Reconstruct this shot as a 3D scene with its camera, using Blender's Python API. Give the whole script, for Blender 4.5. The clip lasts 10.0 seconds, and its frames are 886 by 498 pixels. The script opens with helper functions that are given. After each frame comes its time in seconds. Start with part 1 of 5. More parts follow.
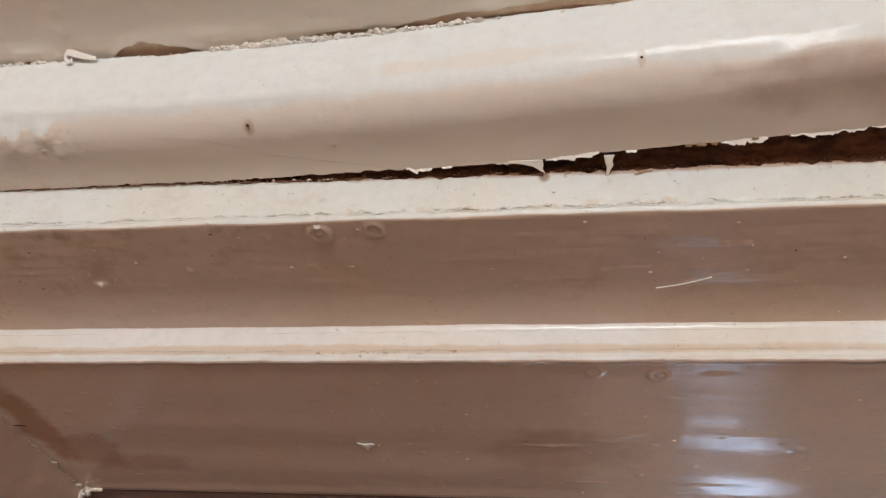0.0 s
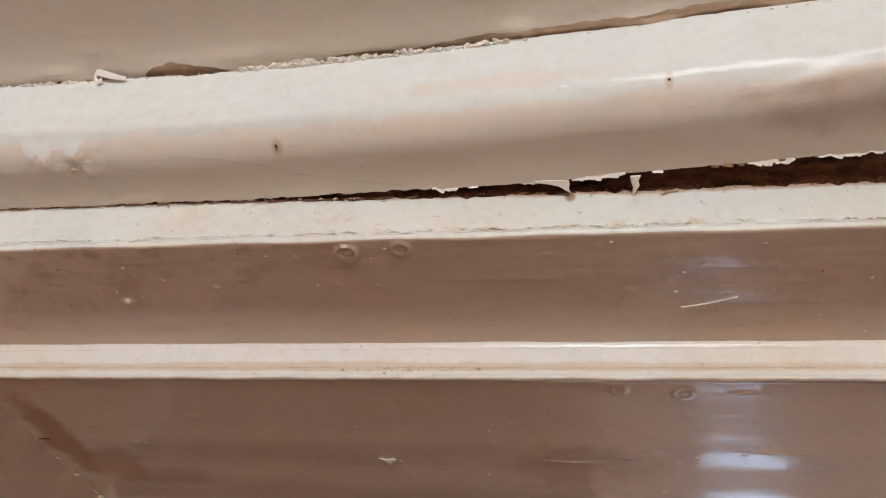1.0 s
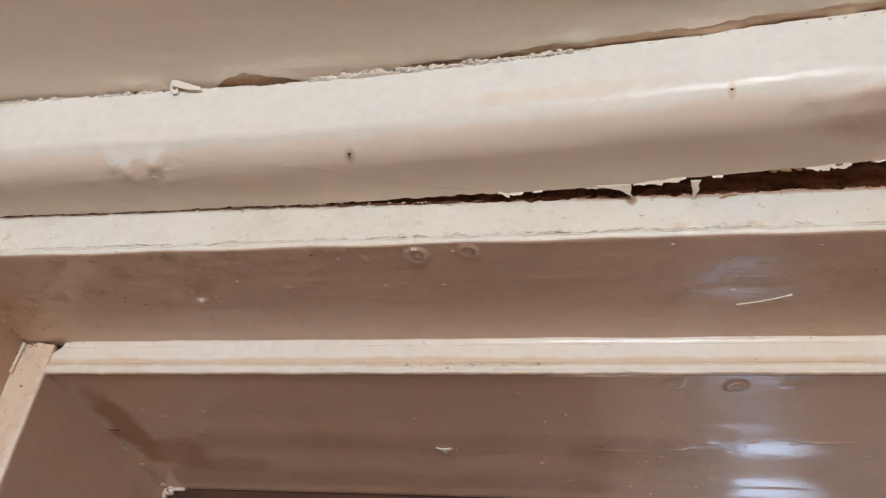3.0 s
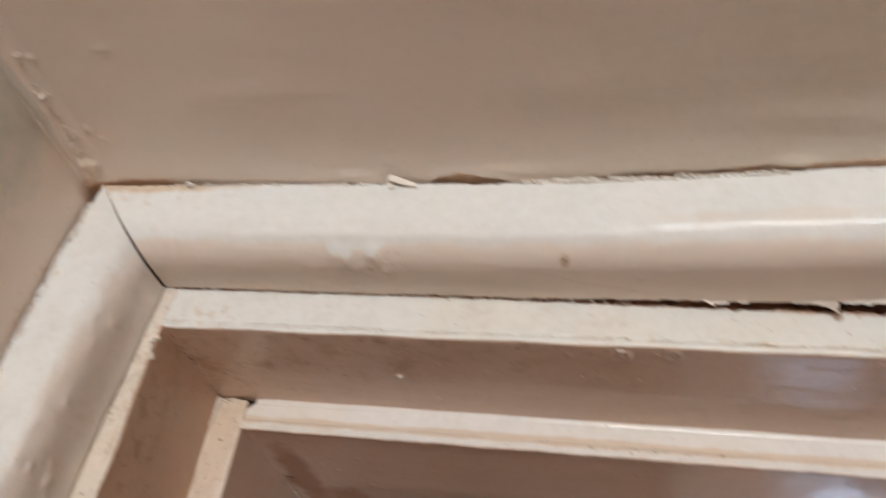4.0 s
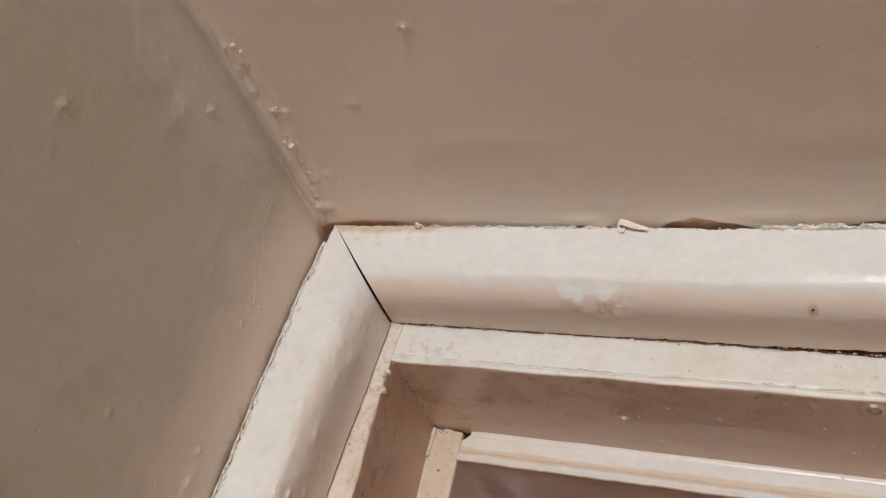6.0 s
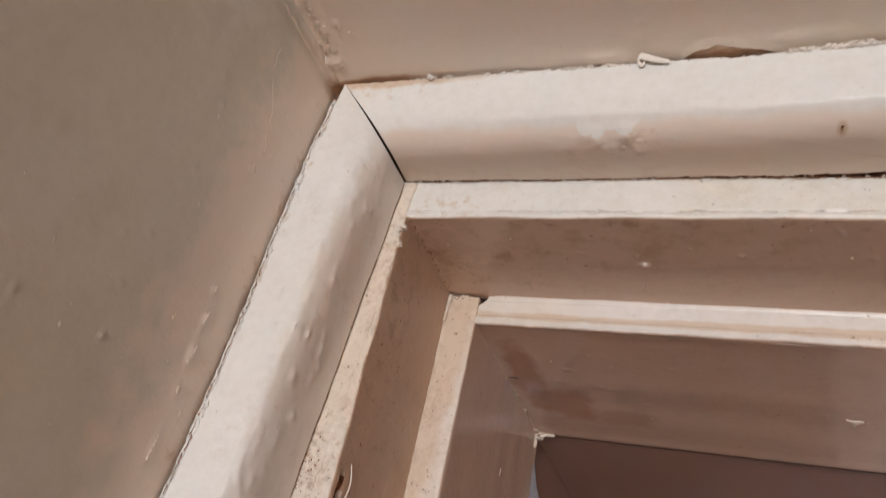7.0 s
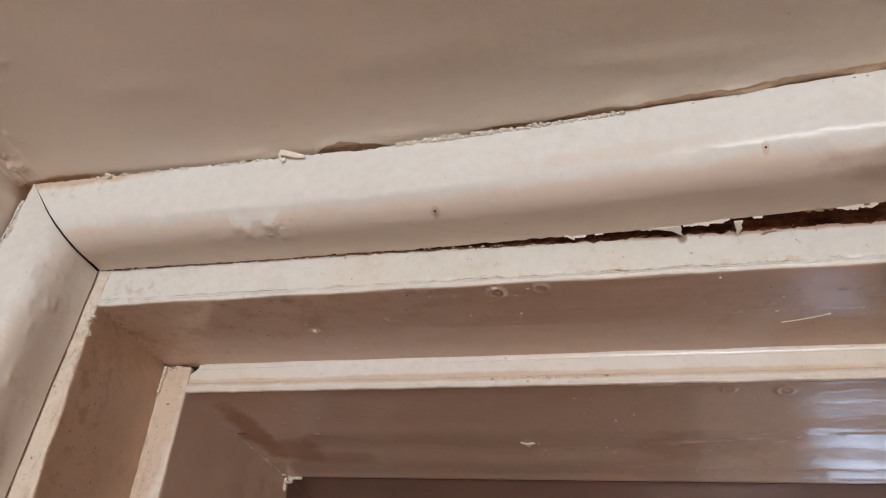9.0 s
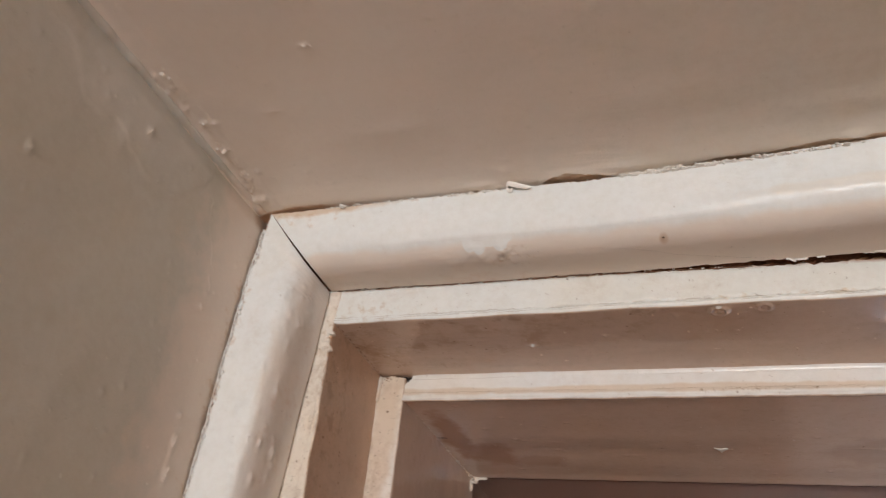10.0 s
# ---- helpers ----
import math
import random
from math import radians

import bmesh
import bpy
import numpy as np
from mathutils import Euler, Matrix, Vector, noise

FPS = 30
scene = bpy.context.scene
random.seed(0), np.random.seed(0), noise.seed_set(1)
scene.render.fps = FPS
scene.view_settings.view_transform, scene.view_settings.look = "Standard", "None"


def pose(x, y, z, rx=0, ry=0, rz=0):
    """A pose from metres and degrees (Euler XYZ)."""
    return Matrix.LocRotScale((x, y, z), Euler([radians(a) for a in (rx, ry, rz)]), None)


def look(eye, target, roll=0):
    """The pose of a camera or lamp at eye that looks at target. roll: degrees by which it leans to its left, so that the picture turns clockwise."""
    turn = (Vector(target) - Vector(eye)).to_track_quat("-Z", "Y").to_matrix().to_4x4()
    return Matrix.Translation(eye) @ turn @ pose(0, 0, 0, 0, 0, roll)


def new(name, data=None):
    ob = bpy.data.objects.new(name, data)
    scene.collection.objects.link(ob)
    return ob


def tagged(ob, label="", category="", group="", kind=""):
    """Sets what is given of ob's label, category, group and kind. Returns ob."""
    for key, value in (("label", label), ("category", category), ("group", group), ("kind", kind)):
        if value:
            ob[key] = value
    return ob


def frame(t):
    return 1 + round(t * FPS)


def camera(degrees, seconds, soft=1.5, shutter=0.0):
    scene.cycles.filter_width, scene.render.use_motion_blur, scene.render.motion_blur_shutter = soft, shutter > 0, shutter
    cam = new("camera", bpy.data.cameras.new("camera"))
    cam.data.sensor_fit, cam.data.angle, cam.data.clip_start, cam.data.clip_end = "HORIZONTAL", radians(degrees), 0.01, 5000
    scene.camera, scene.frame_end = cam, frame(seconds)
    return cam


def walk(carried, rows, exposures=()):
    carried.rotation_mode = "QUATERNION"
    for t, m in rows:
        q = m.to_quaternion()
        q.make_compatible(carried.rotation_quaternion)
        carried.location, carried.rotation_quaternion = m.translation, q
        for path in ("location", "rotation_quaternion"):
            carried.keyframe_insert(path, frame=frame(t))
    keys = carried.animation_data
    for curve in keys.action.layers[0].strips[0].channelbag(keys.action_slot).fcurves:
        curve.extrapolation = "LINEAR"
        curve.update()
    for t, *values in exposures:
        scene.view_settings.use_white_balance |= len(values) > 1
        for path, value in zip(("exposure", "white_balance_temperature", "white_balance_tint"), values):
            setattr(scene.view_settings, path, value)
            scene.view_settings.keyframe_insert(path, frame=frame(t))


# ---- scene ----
cam = camera(56.9, 10.0, 1.1, 0.3)
PATH = [
    (0.0, (0.3137, -0.1635, 2.1680), (-0.0035, 1.3516, 3.4340), 6.1),
    (0.5, (0.3145, -0.1726, 2.1700), (-0.0150, 1.3329, 3.4450), 6.5),
    (1.0, (0.3086, -0.1684, 2.1700), (-0.0320, 1.3343, 3.4450), 6.8),
    (1.5, (0.3096, -0.1654, 2.1690), (-0.0360, 1.3335, 3.4470), 6.9),
    (2.0, (0.3095, -0.1704, 2.1690), (-0.0433, 1.3217, 3.4540), 6.8),
    (2.2, (0.3144, -0.1745, 2.1690), (-0.0364, 1.3185, 3.4530), 6.6),
    (3.3, (0.2841, -0.1867, 2.1600), (-0.0968, 1.3441, 3.3890), 7.2),
    (3.5, (0.2810, -0.1887, 2.1560), (-0.1119, 1.3395, 3.3850), 7.6),
    (3.7, (0.2707, -0.2014, 2.1610), (-0.1520, 1.3356, 3.3700), 8.8),
    (4.0, (0.2398, -0.2346, 2.1800), (-0.2634, 1.2856, 3.3790), 12.1),
    (4.2, (0.2193, -0.2500, 2.1890), (-0.4250, 1.2289, 3.3710), 16.0),
    (4.5, (0.1949, -0.2654, 2.1900), (-0.5682, 1.1858, 3.3370), 18.6),
    (5.0, (0.2041, -0.2586, 2.1840), (-0.6096, 1.1709, 3.3220), 19.7),
    (5.2, (0.2031, -0.2586, 2.1820), (-0.6138, 1.1640, 3.3260), 19.7),
    (6.3, (0.2052, -0.2546, 2.1790), (-0.6045, 1.1747, 3.3190), 18.9),
    (6.5, (0.2063, -0.2517, 2.1780), (-0.6031, 1.1897, 3.3050), 18.4),
    (6.7, (0.2023, -0.2506, 2.1640), (-0.5842, 1.2222, 3.2650), 17.1),
    (7.0, (0.1960, -0.2244, 2.1440), (-0.6152, 1.2611, 3.2100), 17.4),
    (7.2, (0.1970, -0.2210, 2.1420), (-0.6200, 1.2820, 3.1780), 17.5),
    (7.5, (0.1949, -0.2283, 2.1480), (-0.6265, 1.2884, 3.1610), 17.2),
    (8.0, (0.2319, -0.2273, 2.1500), (-0.5291, 1.3018, 3.1900), 14.7),
    (8.2, (0.2547, -0.2360, 2.1550), (-0.4612, 1.2939, 3.2250), 13.1),
    (8.5, (0.2885, -0.2459, 2.1630), (-0.3367, 1.3116, 3.2510), 9.6),
    (9.0, (0.3015, -0.2452, 2.1640), (-0.2447, 1.3121, 3.2930), 7.3),
    (9.2, (0.2990, -0.2470, 2.1600), (-0.2990, 1.3110, 3.2620), 8.0),
    (9.5, (0.2650, -0.2632, 2.1480), (-0.3435, 1.2827, 3.2610), 8.2),
    (9.7, (0.2510, -0.2790, 2.1490), (-0.4070, 1.2540, 3.2530), 9.0),
    (10.0, (0.2440, -0.2997, 2.1470), (-0.4624, 1.2129, 3.2480), 9.6),
]
walk(cam, [(t, look(eye, target, roll)) for t, eye, target, roll in PATH],
     [(0.0, 0.01, 6540, 11.3), (2.2, 0.01, 6540, 11.3), (3.5, 0.05, 6590, 11.3), (4.5, -0.07, 6570, 11.3), (6.4, -0.06, 6650, 12.8), (7.2, -0.06, 6690, 15.8), (8.0, -0.08, 6690, 15.3), (8.5, -0.08, 6590, 13.3), (9.0, -0.13, 6590, 13.3), (10.0, -0.10, 6590, 12.9)])

# ---- light ----
world = bpy.data.worlds.new("sky")
scene.world = world
world.use_nodes = True
wn = world.node_tree.nodes
sky = wn.new("ShaderNodeTexSky")
sky.sky_type, sky.sun_disc = "NISHITA", False
sky.sun_elevation, sky.sun_rotation = radians(48), radians(70)
world.node_tree.links.new(sky.outputs[0], wn["Background"].inputs[0])
wn["Background"].inputs[1].default_value = 0.1
sun = new("sun", bpy.data.lights.new("sun", "SUN"))
sun.data.energy, sun.data.angle, sun.data.color = 2.5, radians(0.5), (1.0, 0.95, 0.88)
sun.matrix_world = pose(0, 0, 8, 42, 0, 160)


def daylight(name, m, wide, high, watts, colour):
    lamp = new(name, bpy.data.lights.new(name, "AREA"))
    lamp.data.shape, lamp.data.size, lamp.data.size_y = "RECTANGLE", wide, high
    lamp.data.energy, lamp.data.color = watts, colour
    lamp.matrix_world = m
    return lamp


# sky light in the back window and in the side window beyond
daylight("daylight_back_window", pose(0.62, -5.46, 1.82, 90, 0, 0), 1.2, 0.92, 182, (0.90, 0.965, 1.0))
for pane_z, pane_h, glow in ((0.42, 0.13, 22.0), (1.27, 0.30, 17.0)):
    daylight("daylight_side_window", pose(0.925, 3.08, pane_z, -90, 0, 0), 0.25, pane_h, 0.25 * pane_h * glow, (0.50, 0.70, 1.0))
# three nested lamps added to give the glossy soffit a gradual grey sheen
for sheen_x in (0.34, 0.56, 0.80):
    daylight("soffit_sheen_lamp", pose((sheen_x + 2.3) / 2, 3.09, 0.98, -90, 0, 0), 2.3 - sheen_x, 1.3, 0.52 * (2.3 - sheen_x), (0.72, 0.85, 1.0))


# ---- materials ----
def nodes_of(name):
    mat = bpy.data.materials.new(name)
    mat.use_nodes = True
    nt = mat.node_tree
    return mat, nt, nt.nodes["Principled BSDF"]


def noise_tex(nt, vec, scale, detail=4.0, rough=0.55, stretch=(1, 1, 1)):
    mp = nt.nodes.new("ShaderNodeMapping")
    mp.inputs["Scale"].default_value = stretch
    nt.links.new(vec, mp.inputs["Vector"])
    tx = nt.nodes.new("ShaderNodeTexNoise")
    tx.inputs["Scale"].default_value, tx.inputs["Detail"].default_value, tx.inputs["Roughness"].default_value = scale, detail, rough
    nt.links.new(mp.outputs[0], tx.inputs["Vector"])
    return tx.outputs[0]


def ramp(nt, fac, lo, hi, a=(0, 0, 0), b=(1, 1, 1)):
    r = nt.nodes.new("ShaderNodeValToRGB")
    r.color_ramp.elements[0].position, r.color_ramp.elements[1].position = lo, hi
    r.color_ramp.elements[0].color, r.color_ramp.elements[1].color = (*a, 1), (*b, 1)
    nt.links.new(fac, r.inputs[0])
    return r.outputs[0]


def mixed(nt, fac, a, b):
    m = nt.nodes.new("ShaderNodeMix")
    m.data_type = "RGBA"
    for i, v in ((0, fac), (6, a), (7, b)):
        if isinstance(v, (tuple, float, int)):
            m.inputs[i].default_value = (*v, 1) if isinstance(v, tuple) else v
        else:
            nt.links.new(v, m.inputs[i])
    return m.outputs[2]


def maths(nt, op, a, b):
    m = nt.nodes.new("ShaderNodeMath")
    m.operation = op
    for i, v in ((0, a), (1, b)):
        if isinstance(v, (float, int)):
            m.inputs[i].default_value = v
        else:
            nt.links.new(v, m.inputs[i])
    return m.outputs[0]


def coords(nt):
    return nt.nodes.new("ShaderNodeTexCoord").outputs["Object"]


def blob(nt, vec, centre, radii):
    """1 at the centre of an ellipsoid, falling to 0 at its rim."""
    mp = nt.nodes.new("ShaderNodeMapping")
    mp.vector_type = "TEXTURE"
    mp.inputs["Location"].default_value, mp.inputs["Scale"].default_value = centre, radii
    nt.links.new(vec, mp.inputs["Vector"])
    g = nt.nodes.new("ShaderNodeTexGradient")
    g.gradient_type = "SPHERICAL"
    nt.links.new(mp.outputs[0], g.inputs[0])
    return g.outputs[1]


def paint(name, base, rough=0.3, yellow=0.25, strokes=(1, 1, 1), stroke_depth=0.35, stains_and_light=(), specks=0.6, grit_at=0.665, cracks=(), under=None, gloss=0.35, relief_depth=1.0, pins=0.5, grime=0.0):
    """Old gloss paint: yellowing, brush strokes, fine grit and specks of dirt. Patches (centre, radii, colour, amount)
    are stains and, in places, painted-in light and shade.
    """
    mat, nt, bsdf = nodes_of(name)
    vec = coords(nt)
    big = noise_tex(nt, vec, 11, 5)
    mid = noise_tex(nt, vec, 60, 6, 0.6)
    tone = tuple(c * k for c, k in zip(base, (0.97, 0.89, 0.76)))
    col = mixed(nt, maths(nt, "MULTIPLY", ramp(nt, big, 0.38, 0.72), yellow * 2), base, tone)
    col = mixed(nt, maths(nt, "MULTIPLY", ramp(nt, mid, 0.52, 0.75), 0.25), col, tuple(c * 0.82 for c in tone))
    streak = noise_tex(nt, vec, 30, 5, 0.6, tuple(0.12 if s == 0 else 1.0 for s in strokes))
    col = mixed(nt, maths(nt, "MULTIPLY", ramp(nt, streak, 0.5, 0.8), 0.12), col, tuple(c * 0.75 for c in tone))
    grain = noise_tex(nt, vec, 210, 6, 0.7)
    col = mixed(nt, maths(nt, "MULTIPLY", ramp(nt, grain, 0.42, 0.68), 0.16), col, tuple(c * 0.7 for c in tone))
    xyz = nt.nodes.new("ShaderNodeSeparateXYZ")
    nt.links.new(vec, xyz.inputs[0])
    # past a ragged edge: an older coat with shade painted into its colour
    if under:
        axis, edge, drips, old = under
        ragged_edge = maths(nt, "ADD", edge, maths(nt, "MULTIPLY", maths(nt, "SUBTRACT", noise_tex(nt, vec, 45, 4), 0.5), 0.006))
        beyond = maths(nt, "MULTIPLY", maths(nt, "SUBTRACT", ragged_edge, xyz.outputs[axis]), 400.0 if axis == 2 else -260.0)
        for centre, radii in drips:
            beyond = maths(nt, "SUBTRACT", beyond, maths(nt, "MULTIPLY", blob(nt, vec, centre, radii), 9.0))
        clamp = nt.nodes.new("ShaderNodeClamp")
        nt.links.new(beyond, clamp.inputs[0])
        col = mixed(nt, maths(nt, "MULTIPLY", clamp.outputs[0], 0.85), col, old)
    for centre, radii, colour, amount, *fleck in stains_and_light:
        g = maths(nt, "MULTIPLY", blob(nt, vec, centre, radii), 1.4)
        breakup = noise_tex(nt, vec, fleck[0], 6, 0.7) if fleck else mid
        ragged = maths(nt, "ADD", maths(nt, "MULTIPLY", g, 0.42 if fleck else 1.0), maths(nt, "MULTIPLY", maths(nt, "SUBTRACT", breakup, 0.55 if fleck else 0.5), 3.6 if fleck else 1.5))
        inside = maths(nt, "MULTIPLY", ramp(nt, ragged, 0.25, 0.75), maths(nt, "GREATER_THAN", g, 0.001))
        col = mixed(nt, maths(nt, "MULTIPLY", inside, amount), col, colour)
    for axis, place, sway, wide, amount in cracks:
        run = noise_tex(nt, vec, 110, 9, 0.72, tuple(1.0 if i != axis else 0.0 for i in range(3)))
        off = maths(nt, "ABSOLUTE", maths(nt, "SUBTRACT", maths(nt, "SUBTRACT", xyz.outputs[axis], place), maths(nt, "MULTIPLY", maths(nt, "SUBTRACT", run, 0.5), sway)), 0.0)
        line = maths(nt, "LESS_THAN", off, maths(nt, "MULTIPLY", noise_tex(nt, vec, 130, 4, 0.7), wide))
        line = maths(nt, "MULTIPLY", line, ramp(nt, noise_tex(nt, vec, 55, 3), 0.42, 0.55))
        col = mixed(nt, maths(nt, "MULTIPLY", line, amount), col, (0.30, 0.20, 0.12))
    if grime:
        smut = maths(nt, "MULTIPLY", ramp(nt, noise_tex(nt, vec, 38, 8, 0.72), 0.47, 0.66), ramp(nt, noise_tex(nt, vec, 340, 5, 0.7), 0.38, 0.62))
        col = mixed(nt, maths(nt, "MULTIPLY", smut, grime), col, (0.40, 0.26, 0.16))
    grit = noise_tex(nt, vec, 420, 3, 0.7)
    col = mixed(nt, maths(nt, "MULTIPLY", ramp(nt, grit, grit_at + 0.015, grit_at + 0.07), specks), col, (0.24, 0.15, 0.09))
    # scattered pin specks of dirt, each of its own size
    for cells, size, colour in ((95.0, 0.075, (0.16, 0.09, 0.055)), (210.0, 0.10, (0.30, 0.19, 0.12)), (120.0, 0.085, (0.90, 0.86, 0.78))):
        vo = nt.nodes.new("ShaderNodeTexVoronoi")
        vo.inputs["Scale"].default_value = cells
        wv = nt.nodes.new("ShaderNodeVectorMath")
        wv.operation = "ADD"
        nt.links.new(vec, wv.inputs[0])
        wv.inputs[1].default_value = (cells * 0.013, cells * 0.007, 0.31)
        nt.links.new(wv.outputs[0], vo.inputs["Vector"])
        sp = nt.nodes.new("ShaderNodeSeparateColor")
        nt.links.new(vo.outputs["Color"], sp.inputs[0])
        chance = maths(nt, "SUBTRACT", sp.outputs[0], 1.0 - min(0.6, 0.35 * pins))
        rad = maths(nt, "ADD", maths(nt, "MULTIPLY", chance, size * 1.6), maths(nt, "MULTIPLY", maths(nt, "SUBTRACT", grain, 0.5), size))
        dot = maths(nt, "MULTIPLY", maths(nt, "LESS_THAN", vo.outputs["Distance"], rad), maths(nt, "GREATER_THAN", chance, 0.0))
        col = mixed(nt, maths(nt, "MULTIPLY", dot, 0.7), col, colour)
    nt.links.new(col, bsdf.inputs["Base Color"])
    rr = nt.nodes.new("ShaderNodeMapRange")
    rr.inputs["To Min"].default_value, rr.inputs["To Max"].default_value = rough * 0.75, min(1.0, rough * 1.35)
    nt.links.new(mid, rr.inputs[0])
    nt.links.new(rr.outputs[0], bsdf.inputs["Roughness"])
    brush = noise_tex(nt, vec, 260, 4, 0.55, tuple(0.05 if s == 0 else 1.0 for s in strokes))
    fine = noise_tex(nt, vec, 170, 5, 0.6)
    ht = maths(nt, "ADD", maths(nt, "MULTIPLY", brush, stroke_depth), maths(nt, "MULTIPLY", fine, 0.3))
    ht = maths(nt, "ADD", ht, maths(nt, "MULTIPLY", ramp(nt, grit, 0.66, 0.8), 0.5))
    ht = maths(nt, "ADD", ht, maths(nt, "MULTIPLY", noise_tex(nt, vec, 700, 4, 0.65), 0.16 * relief_depth))
    bp = nt.nodes.new("ShaderNodeBump")
    bp.inputs["Strength"].default_value, bp.inputs["Distance"].default_value = 0.6, 0.0007 * relief_depth
    nt.links.new(ht, bp.inputs["Height"])
    nt.links.new(bp.outputs[0], bsdf.inputs["Normal"])
    bsdf.inputs["Specular IOR Level"].default_value = gloss
    return mat


def rough_stuff(name, a, b, scale=90, rough=0.9, depth=0.002, stretch=(1, 1, 1)):
    mat, nt, bsdf = nodes_of(name)
    vec = coords(nt)
    n1 = noise_tex(nt, vec, scale, 8, 0.65, stretch)
    n2 = noise_tex(nt, vec, scale * 0.2, 4)
    col = mixed(nt, ramp(nt, n1, 0.35, 0.7), a, b)
    col = mixed(nt, maths(nt, "MULTIPLY", ramp(nt, n2, 0.45, 0.7), 0.4), col, tuple(c * 0.5 for c in a))
    nt.links.new(col, bsdf.inputs["Base Color"])
    bsdf.inputs["Roughness"].default_value = rough
    bp = nt.nodes.new("ShaderNodeBump")
    bp.inputs["Strength"].default_value, bp.inputs["Distance"].default_value = 0.8, depth
    nt.links.new(n1, bp.inputs["Height"])
    nt.links.new(bp.outputs[0], bsdf.inputs["Normal"])
    return mat


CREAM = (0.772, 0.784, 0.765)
# older coat low on the strip, some underside shade painted in
OLD_SHADED = (0.74, 0.65, 0.56)
# cream darkened to beige: shade of soffits and linings painted in
SHADED_BEIGE = (0.645, 0.508, 0.415)
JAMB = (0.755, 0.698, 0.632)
X_WISE, Z_WISE = (0, 1, 1), (1, 1, 0)
m_mould = paint("white gloss paint", CREAM, 0.12, 0.10, X_WISE, 0.2, specks=0.4, grit_at=0.70, gloss=0.11, relief_depth=0.95, pins=0.9, under=(2, 2.3722, (
    ((0.1150, 0.0045, 2.3705), (0.0035, 0.006, 0.005)), ((0.1197, 0.0055, 2.3695), (0.0036, 0.0062, 0.0055)), ((0.1308, 0.005, 2.3700), (0.0042, 0.006, 0.005)),
    ((0.1255, 0.004, 2.3715), (0.012, 0.006, 0.003))), OLD_SHADED), stains_and_light=(
    ((0.2070, 0.0090, 2.3673), (0.0030, 0.006, 0.0030), (0.50, 0.30, 0.15), 0.45),
    ((0.3352, -0.0055, 2.3733), (0.0016, 0.008, 0.0032), (0.54, 0.36, 0.21), 0.4),
    ((0.286, -0.002, 2.379), (0.055, 0.02, 0.0048), (0.74, 0.64, 0.52), 0.35),
    ((0.02, 0.0, 2.399), (0.07, 0.02, 0.0065), (0.58, 0.38, 0.21), 0.6),
    ((0.01, 0.0, 2.396), (0.05, 0.02, 0.014), (0.55, 0.36, 0.20), 0.5, 190),
    ((0.10, 0.031, 2.3655), (0.14, 0.012, 0.0036), (0.64, 0.48, 0.36), 0.35, 130),
    ((0.08, 0.0, 2.3988), (0.09, 0.02, 0.0034), (0.56, 0.37, 0.21), 0.55, 150),
    ((0.134, 0.012, 2.3665), (0.018, 0.012, 0.005), (0.50, 0.35, 0.22), 0.45, 240),
    ((0.44, 0.000, 2.367), (0.11, 0.022, 0.008), (0.50, 0.38, 0.30), 0.55)))
# the duller tone past the turn paints in the flank's shade
m_mould_side = paint("white gloss paint upright", CREAM, 0.2, 0.15, Z_WISE, 0.2, specks=0.6, grit_at=0.69, gloss=0.3, relief_depth=0.8, grime=0.15, under=(0, 0.0205, (), (0.775, 0.735, 0.69)), stains_and_light=(
    ((0.024, 0.012, 2.30), (0.012, 0.02, 0.09), (0.64, 0.47, 0.32), 0.22),
    ((-0.0025, 0.0, 2.29), (0.0036, 0.02, 0.20), (0.52, 0.35, 0.22), 0.6, 210),
    # brown band along the turn: warm shade painted in
    ((0.0285, 0.012, 2.28), (0.006, 0.022, 0.13), (0.60, 0.43, 0.31), 0.5, 90)))
m_casing = paint("cream paint on casing", CREAM, 0.34, 0.3, X_WISE, 0.35, relief_depth=1.3, specks=0.7, grit_at=0.665, pins=1.1, grime=0.2, cracks=((2, 2.3497, 0.005, 0.0005, 0.5), (2, 2.3484, 0.003, 0.0003, 0.5)), stains_and_light=(
    ((0.36, 0.034, 2.3660), (0.17, 0.01, 0.0036), (0.40, 0.20, 0.11), 0.85, 300),
    ((0.36, 0.034, 2.3662), (0.17, 0.01, 0.0034), (0.46, 0.26, 0.16), 0.75),
    ((0.3253, 0.034, 2.3612), (0.0022, 0.01, 0.0060), (0.58, 0.43, 0.30), 0.55, 220),
    ((0.3045, 0.034, 2.3640), (0.0030, 0.01, 0.0040), (0.30, 0.17, 0.09), 0.8),
    ((0.05, 0.034, 2.352), (0.05, 0.01, 0.010), (0.52, 0.38, 0.24), 0.55, 170),
    ((0.30, 0.034, 2.3502), (0.14, 0.008, 0.0026), (0.60, 0.44, 0.26), 0.6, 120)))
m_casing_side = paint("cream paint on jamb", JAMB, 0.4, 0.4, Z_WISE, 0.4, relief_depth=2.0, specks=1.0, grit_at=0.635, pins=1.1, grime=0.65, cracks=((0, 0.0335, 0.006, 0.0004, 0.5),), stains_and_light=(
    ((0.028, 0.034, 2.233), (0.014, 0.010, 0.030), (0.36, 0.25, 0.17), 0.75, 260),
    ((0.030, 0.034, 2.325), (0.014, 0.010, 0.06), (0.45, 0.31, 0.19), 0.5, 260)))
